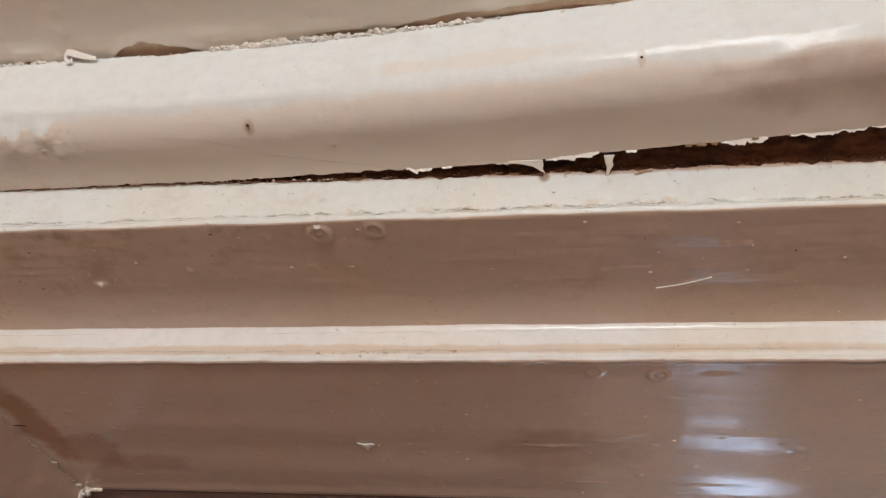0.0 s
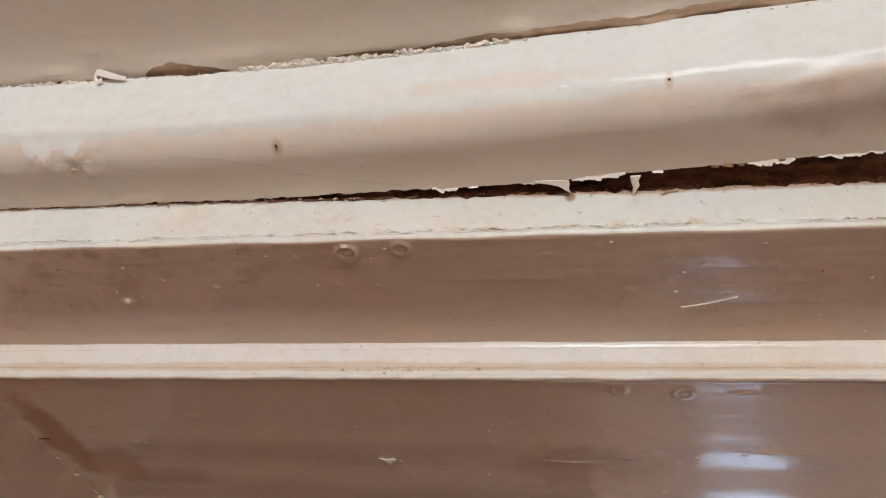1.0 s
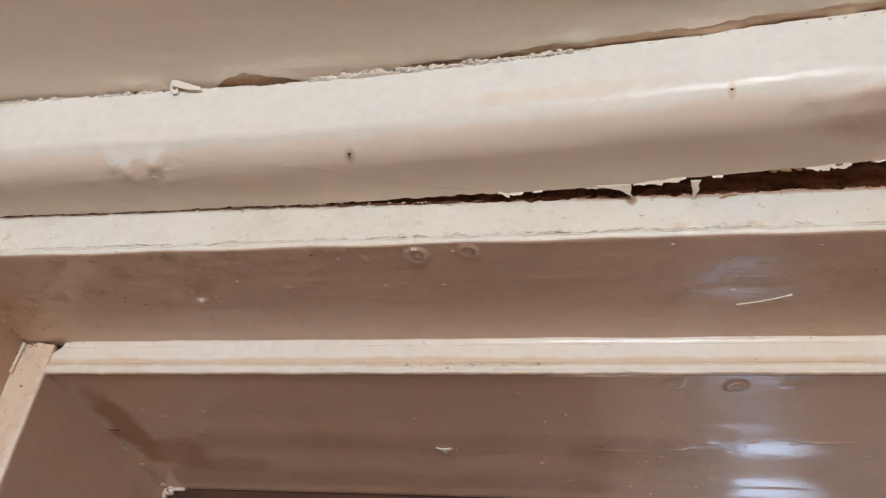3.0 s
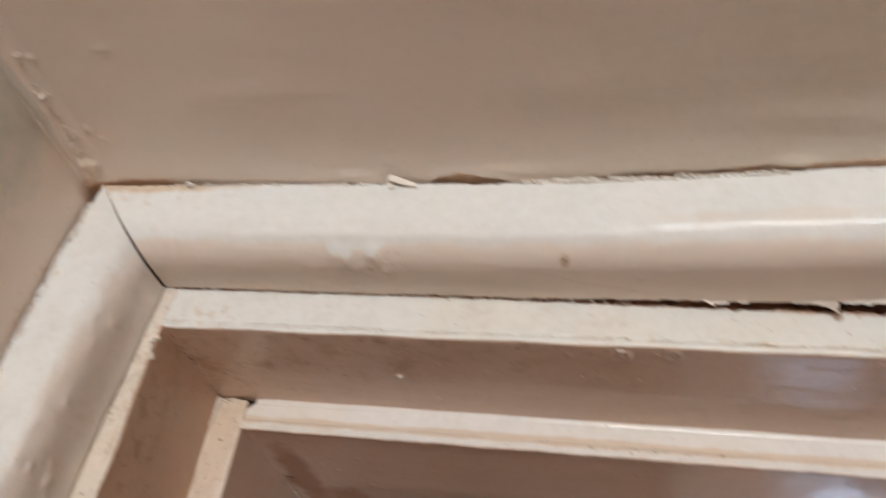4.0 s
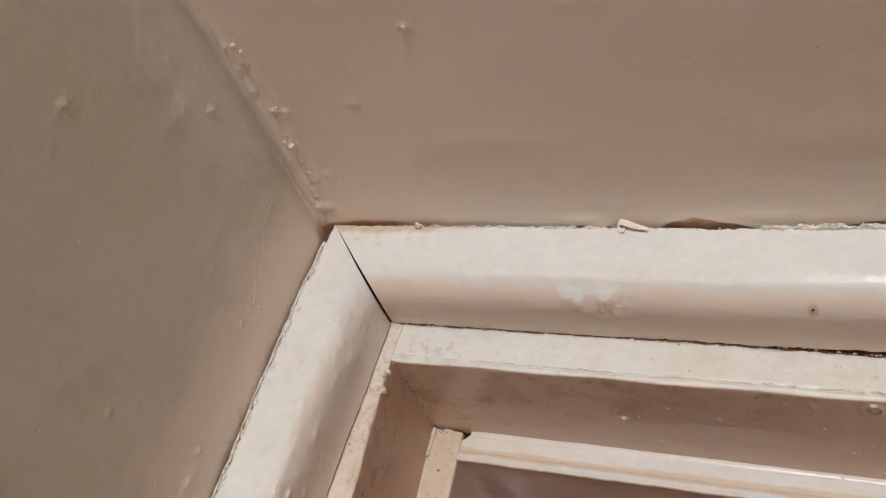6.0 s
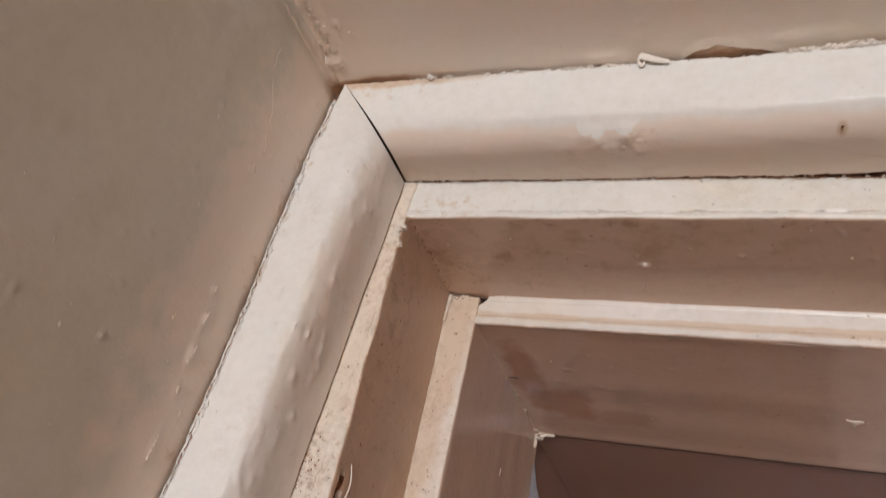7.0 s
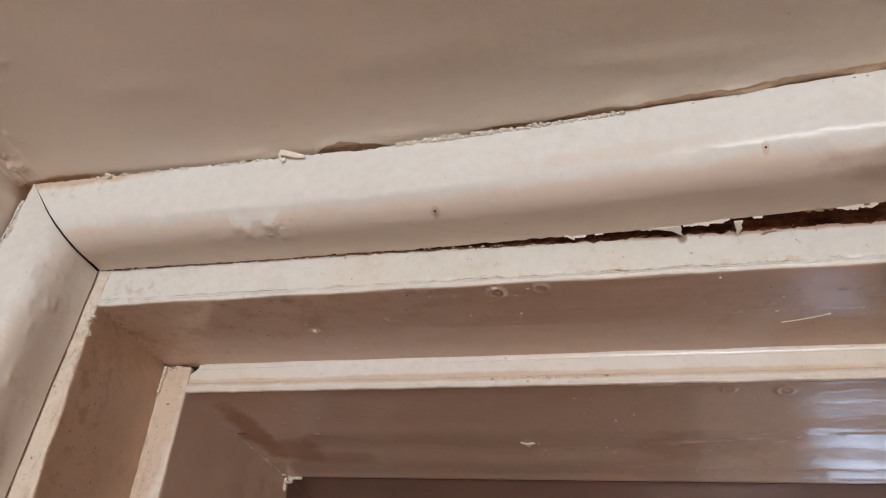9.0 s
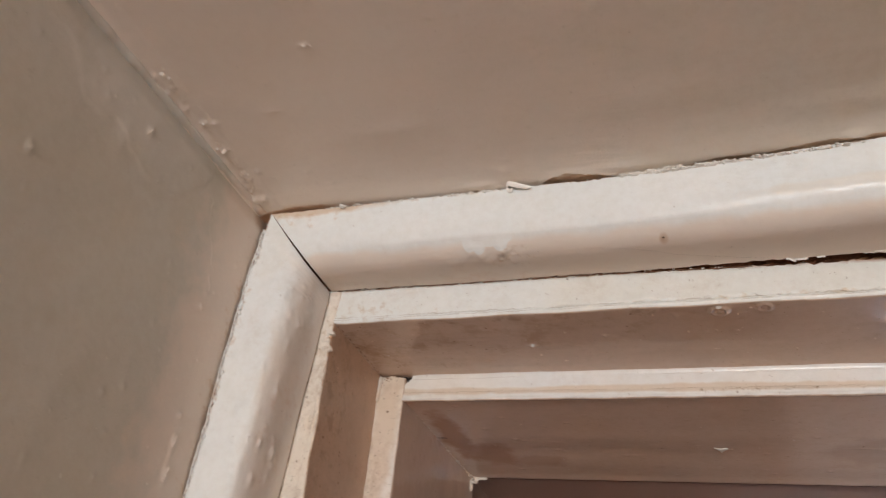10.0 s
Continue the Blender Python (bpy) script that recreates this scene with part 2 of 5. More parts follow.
m_stop = paint("cream gloss paint on stop", (0.775, 0.76, 0.73), 0.2, 0.3, X_WISE, 0.4, specks=0.6, grit_at=0.67, gloss=0.3, pins=0.6, grime=0.12, cracks=((2, 2.3357, 0.0022, 0.0004, 0.4), (2, 2.3440, 0.003, 0.0003, 0.3)), stains_and_light=(
    ((0.22, 0.096, 2.3360), (0.40, 0.008, 0.0034), (0.64, 0.50, 0.36), 0.7),
    ((0.24, 0.096, 2.3345), (0.05, 0.006, 0.0020), (0.30, 0.19, 0.11), 0.7, 420)))
m_stop_side = paint("cream gloss paint on jamb stop", JAMB, 0.3, 0.4, Z_WISE, 0.45, relief_depth=1.7, specks=1.0, grit_at=0.64, pins=0.9, grime=0.5, stains_and_light=(
    ((0.041, 0.0955, 2.30), (0.012, 0.01, 0.10), (0.60, 0.43, 0.27), 0.45),))
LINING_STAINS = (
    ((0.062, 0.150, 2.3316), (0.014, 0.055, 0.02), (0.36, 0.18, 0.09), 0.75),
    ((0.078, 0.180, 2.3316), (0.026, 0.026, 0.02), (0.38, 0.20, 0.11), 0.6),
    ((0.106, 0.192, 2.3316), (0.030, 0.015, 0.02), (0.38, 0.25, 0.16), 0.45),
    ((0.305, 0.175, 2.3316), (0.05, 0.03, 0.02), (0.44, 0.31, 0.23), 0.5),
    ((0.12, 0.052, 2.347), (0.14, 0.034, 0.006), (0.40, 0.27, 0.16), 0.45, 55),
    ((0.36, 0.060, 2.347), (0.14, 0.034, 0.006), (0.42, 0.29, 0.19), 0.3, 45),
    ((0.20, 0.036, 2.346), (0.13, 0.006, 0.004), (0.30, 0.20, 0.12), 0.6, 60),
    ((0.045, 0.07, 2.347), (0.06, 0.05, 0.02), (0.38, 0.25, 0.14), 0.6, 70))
# linings carry their shade in the base colour
m_lining = paint("shade-toned gloss on the head linings", SHADED_BEIGE, 0.15, 0.2, X_WISE, 0.2, specks=0.5, grit_at=0.675, gloss=0.55, relief_depth=0.3, pins=1.3, grime=0.10, stains_and_light=LINING_STAINS)
m_lining_front = paint("shade-toned gloss on the casing lining", SHADED_BEIGE, 0.16, 0.2, X_WISE, 0.8, specks=0.5, grit_at=0.675, gloss=0.5, relief_depth=0.5, pins=1.3, grime=0.10, stains_and_light=LINING_STAINS)
m_lining_side = paint("shade-toned gloss on the jamb linings", (0.60, 0.435, 0.33), 0.3, 0.3, Z_WISE, 0.45, relief_depth=1.8, specks=0.9, grit_at=0.645, pins=0.9, grime=0.45, stains_and_light=(
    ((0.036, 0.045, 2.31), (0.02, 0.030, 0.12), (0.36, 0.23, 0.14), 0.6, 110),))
m_ceiling = paint("ceiling paint", (0.81, 0.764, 0.68), 0.33, 0.25, X_WISE, 0.3, specks=0.5, grit_at=0.715, pins=0.7, stains_and_light=(
    # paler pink towards the corner: brightness and colour cast painted in
    ((0.05, -0.07, 2.4), (0.26, 0.30, 0.2), (0.87, 0.78, 0.695), 0.6),
    ((0.0, 0.001, 2.4), (0.06, 0.0048, 0.02), (0.52, 0.28, 0.13), 0.75),
    ((0.265, -0.001, 2.4), (0.055, 0.0050, 0.02), (0.50, 0.35, 0.23), 0.35),
    ((0.32, -0.004, 2.4), (0.055, 0.0070, 0.02), (0.50, 0.35, 0.23), 0.35),
    ((0.38, -0.009, 2.4), (0.06, 0.009, 0.02), (0.52, 0.37, 0.25), 0.3),
    ((0.44, -0.015, 2.4), (0.06, 0.010, 0.02), (0.52, 0.37, 0.25), 0.3),
    ((0.30, -0.017, 2.4), (0.02, 0.006, 0.02), (0.86, 0.82, 0.75), 0.5), ((0.345, -0.020, 2.4), (0.016, 0.005, 0.02), (0.86, 0.82, 0.75), 0.5)))
m_wall = paint("wall paint", (0.625, 0.605, 0.54), 0.3, 0.2, Z_WISE, 0.3, specks=0.5, grit_at=0.71, pins=0.8, stains_and_light=(
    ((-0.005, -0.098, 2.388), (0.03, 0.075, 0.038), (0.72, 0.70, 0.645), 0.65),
    # paler warm band beside the upright: bounce light painted in
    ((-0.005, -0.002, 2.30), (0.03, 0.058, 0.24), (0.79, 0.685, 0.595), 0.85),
    ((-0.005, -0.001, 2.30), (0.02, 0.008, 0.20), (0.55, 0.36, 0.22), 0.5, 170),
    ((-0.005, 0.0, 2.396), (0.02, 0.012, 0.014), (0.52, 0.32, 0.18), 0.5)))
m_torn = rough_stuff("torn paper and plaster", (0.68, 0.50, 0.35), (0.82, 0.69, 0.55), 160, 0.95, 0.001)
m_rot = rough_stuff("rotten timber", (0.075, 0.030, 0.018), (0.42, 0.19, 0.10), 260, 0.95, 0.0015, (0.3, 1, 1))
m_dust = rough_stuff("brown wood dust", (0.15, 0.065, 0.035), (0.33, 0.16, 0.085), 300, 0.95, 0.0008)
m_wood = rough_stuff("raw splintered timber", (0.32, 0.18, 0.085), (0.50, 0.31, 0.17), 200, 0.8, 0.0006, (0.15, 1, 1))
m_flake = paint("broken paint edge", (0.84, 0.80, 0.74), 0.5, 0.15, X_WISE, 0.2, specks=0.2)
m_caulk = paint("crumbling filler", (0.83, 0.80, 0.75), 0.6, 0.25, (1, 1, 1), 0.2, specks=1.0)
# near-black that paints in the shade of deep gaps; also colours one nick
m_gap_dark = rough_stuff("near-black for gap shade and a nick", (0.012, 0.007, 0.005), (0.03, 0.016, 0.01), 300, 1.0, 0.0004)
m_rust = rough_stuff("rusty nail head", (0.05, 0.02, 0.012), (0.14, 0.055, 0.025), 900, 0.7, 0.0003)
m_brown = rough_stuff("brown stained boards", (0.196, 0.092, 0.060), (0.250, 0.122, 0.082), 5, 0.55, 0.0006, (0.2, 1, 1))
m_floor = rough_stuff("worn timber floor", (0.33, 0.155, 0.08), (0.43, 0.215, 0.12), 14, 0.5, 0.001, (0.1, 1, 1))
m_plain = paint("plain wall paint", (0.46, 0.31, 0.215), 0.5, 0.3, (1, 1, 1), 0.2, specks=0.1)
m_putty = rough_stuff("grey glazing putty", (0.12, 0.10, 0.10), (0.34, 0.34, 0.37), 70, 0.3, 0.001, (1, 1, 0.25))
m_glass, nt_, gl = nodes_of("window glass")
gl.inputs["Transmission Weight"].default_value, gl.inputs["Roughness"].default_value = 1.0, 0.02
gl.inputs["Base Color"].default_value, gl.inputs["IOR"].default_value = (0.93, 0.93, 0.92, 1), 1.45


# ---- mesh helpers ----
def mesh_ob(name, bm, mat, smooth=True):
    bmesh.ops.recalc_face_normals(bm, faces=bm.faces)
    me = bpy.data.meshes.new(name)
    bm.to_mesh(me)
    bm.free()
    me.materials.append(mat)
    if smooth:
        me.shade_smooth()
        me.set_sharp_from_angle(angle=radians(48))
    return new(name, me)


CRUMBLY = ("paint_lumps", "paint_wrinkles", "paint_specks", "corner_filler", "joint_crumbs", "joint_crack", "crumbling_filler", "flaked_lip", "wall_crack", "crease_crack", "corner_crack", "joint_shade", "wood_dust")


def part(name, bm, mat, parent, label="", smooth=True):
    ob = mesh_ob(name, bm, mat, smooth)
    ob.parent = parent
    return tagged(ob, label, kind="stuff" if name in CRUMBLY else "")


def shade_faces(ob, mat, axis, sign):
    """Faces that look along an axis get their shade painted in by another material."""
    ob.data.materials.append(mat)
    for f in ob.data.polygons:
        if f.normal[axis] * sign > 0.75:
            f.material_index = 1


def band(ob, mat, i0, i1, n, rings, caps=False):
    """Give a lofted strip between section points i0 and i1 (and the ends) another material."""
    ob.data.materials.append(mat)
    slot = len(ob.data.materials) - 1
    for r in range(rings - 1):
        for i in range(i0, i1):
            ob.data.polygons[r * n + i].material_index = slot
    if caps:
        for k in (0, 1):
            ob.data.polygons[(rings - 1) * n + k].material_index = slot


def thing(name, label, category, kind="", group=""):
    return tagged(new(name), label, category, group, kind)


def loft(rows):
    """A closed solid from closed sections with the same number of points."""
    bm = bmesh.new()
    rings = [[bm.verts.new(p) for p in row] for row in rows]
    n = len(rings[0])
    for a, b in zip(rings, rings[1:]):
        for i in range(n):
            j = (i + 1) % n
            bm.faces.new((a[i], a[j], b[j], b[i]))
    bm.faces.new(rings[0][::-1])
    bm.faces.new(rings[-1])
    return bm


def box(x0, x1, y0, y1, z0, z1):
    bm = bmesh.new()
    bmesh.ops.create_cube(bm, size=1.0)
    for v in bm.verts:
        v.co = Vector(((x0, x1)[v.co.x > 0], (y0, y1)[v.co.y > 0], (z0, z1)[v.co.z > 0]))
    return bm


def steps(a, b, d):
    n = max(1, round(abs(b - a) / d))
    return [a + (b - a) * i / n for i in range(n + 1)]


def wob(u, v, scale, amount, seed=0.0):
    return amount * noise.noise(Vector((u * scale, v * scale, seed)))


def bumps(u, v, spots):
    """Sum of soft lumps (u, v, radius u, radius v, height); a negative radius v makes a ring."""
    h = 0.0
    for a, b, ru, rv, hh in spots:
        if rv < 0:
            d = (math.hypot(u - a, (v - b)) - ru) / -rv
        else:
            du, dv = (u - a) / ru, (v - b) / rv
            if abs(du) > 3 or abs(dv) > 3:
                continue
            d = math.hypot(du, dv)
        if abs(d) < 3:
            h += hh * math.exp(-d * d)
    return h


def near(u, spots):
    return [p for p in spots if abs(u - p[0]) < 3.2 * max(p[0 + 2], abs(p[3])) + (p[2] if p[3] < 0 else 0)]


def ease(x, a, b):
    k = min(1.0, max(0.0, (x - a) / (b - a)))
    return k * k * (3 - 2 * k)


def along(x, pts):
    """Straight pieces through (x, value) pairs."""
    if x <= pts[0][0]:
        return pts[0][1]
    for (a, va), (b, vb) in zip(pts, pts[1:]):
        if x <= b:
            return va + (vb - va) * (x - a) / (b - a)
    return pts[-1][1]


def crumb(bm, p, r, seed, flat=0.6):
    got = bmesh.ops.create_icosphere(bm, subdivisions=1, radius=1.0)["verts"]
    for v in got:
        k = 1 + 0.95 * noise.noise(v.co * 1.6 + Vector((seed * 7.1, seed * 3.3, 0)))
        v.co = Vector(p) + Vector((v.co.x * r * 1.3, v.co.y * r, v.co.z * r * flat)) * k


def lump(bm, p, rx, ry, rz, seed, fine=1):
    """A small uneven swelling of paint."""
    for v in bmesh.ops.create_icosphere(bm, subdivisions=fine, radius=1.0)["verts"]:
        k = 1 + 0.6 * noise.noise(v.co * 1.1 + Vector((seed * 5.3, seed * 2.1, 0)))
        v.co = Vector(p) + Vector((v.co.x * rx, v.co.y * ry, v.co.z * rz)) * k


def wrinkle(bm, p, along_, across, length, r, bend, seed):
    """A short wavering ridge of wrinkled paint lying on a surface."""
    a, c = Vector(along_), Vector(across)
    n = a.cross(c)
    prev = None
    for k in range(9):
        u = k / 8
        q = Vector(p) + a * (length * (u - 0.5)) + c * (bend * math.sin(u * 3.1) + length * 0.25 * noise.noise(Vector((u * 3, seed * 1.7, 0))))
        rr = r * math.sin(math.pi * (0.06 + 0.88 * u)) * (0.8 + 0.6 * noise.noise(Vector((u * 6, seed, 4))))
        ring = [bm.verts.new(q + c * (rr * math.cos(t) * 1.2) + n * (rr * math.sin(t) * 0.8)) for t in (0, 1.047, 2.094, 3.1416, 4.189, 5.236)]
        if prev:
            for i in range(6):
                bm.faces.new((prev[i], prev[(i + 1) % 6], ring[(i + 1) % 6], ring[i]))
        else:
            bm.faces.new(ring[::-1])
        prev = ring
    bm.faces.new(prev)


def chip_sheet(bm, outline, lift, thick=0.0004, normal=(0, 0, -1)):
    """A curled paint chip: an outline in space, thickened, its middle lifted off."""
    nrm = Vector(normal)
    c = sum((Vector(p) for p in outline), Vector()) / len(outline) + nrm * lift
    top = [bm.verts.new(Vector(p) + nrm * thick) for p in outline]
    low = [bm.verts.new(Vector(p)) for p in outline]
    a, b = bm.verts.new(c + nrm * thick), bm.verts.new(c)
    n = len(outline)
    for i in range(n):
        j = (i + 1) % n
        bm.faces.new((top[i], top[j], a))
        bm.faces.new((low[j], low[i], b))
        bm.faces.new((top[i], low[i], low[j], top[j]))


# ---- the ceiling and the side wall ----
CEIL, WALL = 2.400, -0.006
CEIL_SPOTS = [(0.0734, -0.106, 0.0022, 0.001, 0.0009), (0.1415, -0.1077, 0.0008, 0.0008, 0.0007), (0.1938, -0.0976, 0.0008, 0.0008, 0.0007),
              (0.0449, -0.0894, 0.0009, 0.0009, 0.0007), (0.0386, -0.073, 0.004, 0.0012, 0.0006), (0.0078, -0.0335, 0.0012, 0.0018, 0.0010),
              (0.0059, -0.071, 0.0016, 0.001, 0.0010), (0.043, -0.018, 0.002, 0.0008, 0.0004), (0.135, -0.012, 0.003, 0.002, 0.0007),
              (0.137, -0.02, 0.0016, 0.0012, 0.0006), (0.2885, -0.009, 0.006, 0.003, 0.0016), (0.3294, -0.0089, 0.009, 0.003, 0.0016),
              (0.372, -0.012, 0.006, 0.004, 0.0014), (0.118, -0.004, 0.008, 0.0022, 0.0009), (0.19, -0.006, 0.012, 0.003, 0.0008),
              (0.09, -0.05, 0.02, 0.006, 0.0004), (0.21, -0.045, 0.03, 0.010, 0.0005), (0.30, -0.03, 0.03, 0.006, 0.0008)]
rnd = random.Random(4)
for _ in range(48):
    y = -0.012 - 0.10 * rnd.random() ** 1.4
    CEIL_SPOTS.append((-0.0045 + 0.006 * rnd.random(), y, 0.0006 + 0.0006 * rnd.random(), 0.0006 + 0.0009 * rnd.random(), 0.0005 + 0.0008 * rnd.random()))
for _ in range(26):
    CEIL_SPOTS.append((0.42 * rnd.random(), -0.2 * rnd.random(), 0.0006 + 0.0008 * rnd.random(), 0.0006 + 0.0006 * rnd.random(), 0.0005))


def torn_edge(x):
    """How far the ceiling's paper reaches towards the moulding."""
    e = along(x, ((0.0, 0.010), (0.108, 0.008), (0.113, 0.0002), (0.1295, 0.0004), (0.133, 0.006), (0.148, 0.006), (0.1505, 0.001), (0.153, -0.0016), (0.158, -0.0040), (0.1635, -0.0050), (0.168, -0.0046),
                  (0.174, -0.0031), (0.182, -0.0008), (0.192, 0.003), (0.215, 0.0005), (0.226, -0.0030), (0.24, -0.0038), (0.252, -0.0034), (0.262, -0.0050), (0.272, -0.0062), (0.31, -0.0066), (2.6, -0.0066)))
    if x > 0.2:
        e -= 0.0134 * max(0.0, (min(x, 0.46) - 0.165) / 0.235) ** 1.55 * ease(x, 0.255, 0.285) - 0.0030 * ease(x, 0.255, 0.285) + wob(x, 2, 45, 0.0018) * ease(x, 0.26, 0.30)
    return e + (wob(x, 0, 260, 0.0009) + wob(x, 1, 90, 0.0008) if 0.1 < x < 0.6 else 0)


def ceiling_z(x, y, edge):
    z = CEIL + wob(x, y, 14, 0.0007) + wob(x, y, 45, 0.00018, 3)
    z -= bumps(x, y, CEIL_SPOTS)
    z -= 0.0007 * math.exp(-((x + 0.006) / 0.006) ** 2) + 0.0004 * (1 - ease(x, 0.0040, 0.0052)) + 0.0034 * math.exp(-((x + 0.0095) / 0.0045) ** 2)
    if 0.1 < x < 0.215:
        z -= 0.0011 * math.exp(-((y - edge) / 0.003) ** 2) * (0.5 + 0.8 * noise.noise(Vector((x * 70, 0, 5))))
    return z


rows = []
for x in steps(-0.012, 0.02, 0.0011) + steps(0.0215, 0.47, 0.0015) + steps(0.5, 2.6, 0.3):
    e = torn_edge(x)
    ys = [e - 0.0006 * k for k in range(14)]
    ys += [ys[-1] + (-0.22 - ys[-1]) * (k / 170) for k in range(1, 171)] + [-0.5, -1.5, -5.5]
    rows.append([(x, y, ceiling_z(x, y, e) if y > -0.4 else CEIL) for y in ys] + [(x, -5.5, CEIL + 0.0030), (x, e, CEIL + 0.0030)])
ceiling = mesh_ob("ceiling", loft(rows), m_ceiling)
tagged(ceiling, "beige gloss-painted ceiling with bumps and a torn edge", "ceiling", kind="structure")
bm = bmesh.new()
lr = random.Random(11)
for yc, n_, sp in ((-0.013, 6, 0.004), (-0.022, 9, 0.004), (-0.034, 12, 0.006), (-0.043, 8, 0.004), (-0.056, 16, 0.006), (-0.070, 10, 0.006), (-0.085, 6, 0.006), (-0.105, 9, 0.008)):
    for i in range(n_):
        x, y = -0.0004 + 0.0034 * (lr.random() + lr.random() - 1), yc + sp * (lr.random() + lr.random() - 1)
        r = 0.0003 + 0.0007 * lr.random() ** 2
        lump(bm, (x, y, ceiling_z(x, y, 0.5) + 0.0001), r * (0.7 + 0.8 * lr.random()), r * (0.8 + 0.9 * lr.random()), r * 0.8, i + yc * 900)
for i in range(46):
    x, y = 0.42 * lr.random(), -0.006 - 0.16 * lr.random()
    r = 0.00025 + 0.0004 * lr.random() ** 2
    lump(bm, (x, y, ceiling_z(x, y, 0.5) + 0.0001), r * (0.8 + lr.random()), r, r * 0.5, i + 77)
for x, y, r in ((0.0734, -0.106, 0.0010), (0.0758, -0.1052, 0.0007), (0.0449, -0.0894, 0.0006), (0.012, -0.028, 0.0008), (0.0135, -0.0272, 0.0006)):
    lump(bm, (x, y, ceiling_z(x, y, 0.5)), r * 1.3, r * 0.8, r * 0.6, x * 900)
part("paint_lumps", bm, m_ceiling, ceiling, "pimples of paint along the crease")
rows = []
for y in steps(-0.004, -0.26, 0.0012):
    cx = WALL - 0.0012 + 0.0006 * noise.noise(Vector((y * 60, 0, 3)))
    r = 0.0027 + wob(y, 0, 90, 0.0004, 5) + wob(y, 0, 330, 0.0003, 6)
    rows.append([(cx + r * math.cos(a) * 1.15, y, CEIL - 0.0026 - r * 0.6 * (0.95 + 0.2 * noise.noise(Vector((y * 240, a, 1)))) * math.sin(a)) for a in (0, 0.45, 0.9, 1.35, 1.8, 2.25, 2.7, 3.1416)] + [(cx, y, CEIL + 0.002)])
part("crease_bead", loft(rows), m_wall, ceiling, "pale bead of filler painted over along the crease")
bm = bmesh.new()
for i in range(6):
    y = -0.004 - 0.0032 * i
    wrinkle(bm, (WALL + 0.0016 + 0.0004 * lr.random(), y, CEIL - 0.0026 + 0.0006 * lr.random()), (0, 1, 0), (1, 0, 0), 0.0022 + 0.002 * lr.random(), 0.00022 + 0.00012 * lr.random(), 0.0002, i)
part("crease_crack", bm, m_torn, ceiling, "thin brown crack along the crease")
rows = []
for x in steps(-0.05, 0.09, 0.03) + steps(0.095, 0.47, 0.002) + steps(0.5, 2.6, 0.3):
    rows.append([(x, y, ceiling_z(x, y, 0.5) + 0.0007 + wob(x, y, 300, 0.0003) + wob(x, y, 900, 0.0003)) for y in steps(0.034, -0.0245, 0.0012)] +
                [(x, -0.026, CEIL + 0.005), (x, -5.6, CEIL + 0.005), (x, -5.6, CEIL + 0.12), (x, 0.034, CEIL + 0.12)])
under = mesh_ob("ceiling_board", loft(rows), m_torn)
tagged(under, "bare brown board under the torn ceiling paint", "ceiling", kind="structure")

WALL_SPOTS = [(-0.094, 2.3761, 0.0014, 0.002, 0.0009), (-0.054, 2.3311, 0.0012, 0.002, 0.0007),
              (-0.026, 2.324, 0.002, 0.001, 0.0007), (-0.0185, 2.2712, 0.001, 0.0016, 0.0011),
              (-0.0165, 2.2600, 0.0012, 0.0026, 0.0011), (-0.0158, 2.2453, 0.0016, 0.004, 0.0013), (-0.0148, 2.2323, 0.0008, 0.002, 0.0008),
              (-0.0137, 2.2118, 0.001, 0.005, 0.0008), (-0.1414, 2.3253, 0.0016, 0.0026, 0.0009), (-0.0658, 2.2614, 0.001, 0.001, 0.0008),
              (-0.0819, 2.2722, 0.0006, 0.0006, 0.0006), (-0.0684, 2.3592, 0.001, 0.001, 0.0006), (-0.105, 2.362, 0.004, 0.012, 0.0004),
              (-0.085, 2.350, 0.010, 0.004, 0.0004), (-0.12, 2.369, 0.006, 0.004, 0.0004), (-0.06, 2.34, 0.004, 0.02, 0.0003)]
for _ in range(40):
    WALL_SPOTS.append((-0.01 - 0.18 * rnd.random(), 2.19 + 0.2 * rnd.random(), 0.0005 + 0.0008 * rnd.random(), 0.0005 + 0.0012 * rnd.random(), 0.0003 + 0.0004 * rnd.random()))


def wall_x(y, z):
    x = WALL + wob(y, z, 16, 0.0008, 7) + wob(y, z, 50, 0.00018, 9) + bumps(y, z, WALL_SPOTS)
    # thick old brushed patch with a wandering rim
    rim = z - along(y, ((-0.16, 2.379), (-0.1454, 2.3776), (-0.130, 2.3614), (-0.110, 2.3660), (-0.087, 2.3551), (-0.071, 2.3614), (-0.052, 2.374), (-0.044, 2.40))) + wob(y, z, 120, 0.004, 3)
    x += 0.0035 * ease(2.36 - z, 0.0, 0.13) - 0.0025 * ease(z, 2.386, 2.398)
    return x + 0.00028 * ease(rim, -0.0010, 0.0010)


rows = []
for z in steps(2.412, 2.12, 0.0011) + [1.9, 1.4, 0.7, 0.0]:
    rows.append([(wall_x(y, z) if z > 2.11 and y > -0.3 else WALL, y, z) for y in steps(0.3, 0.02, 0.07) + steps(0.012, -0.2, 0.0011) + [-0.5, -1.5, -5.5]] + [(-0.12, -5.5, z), (-0.12, 0.3, z)])
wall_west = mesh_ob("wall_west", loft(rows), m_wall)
tagged(wall_west, "greyish beige gloss-painted side wall with drips and pimples", "wall", kind="structure")

bm = bmesh.new()
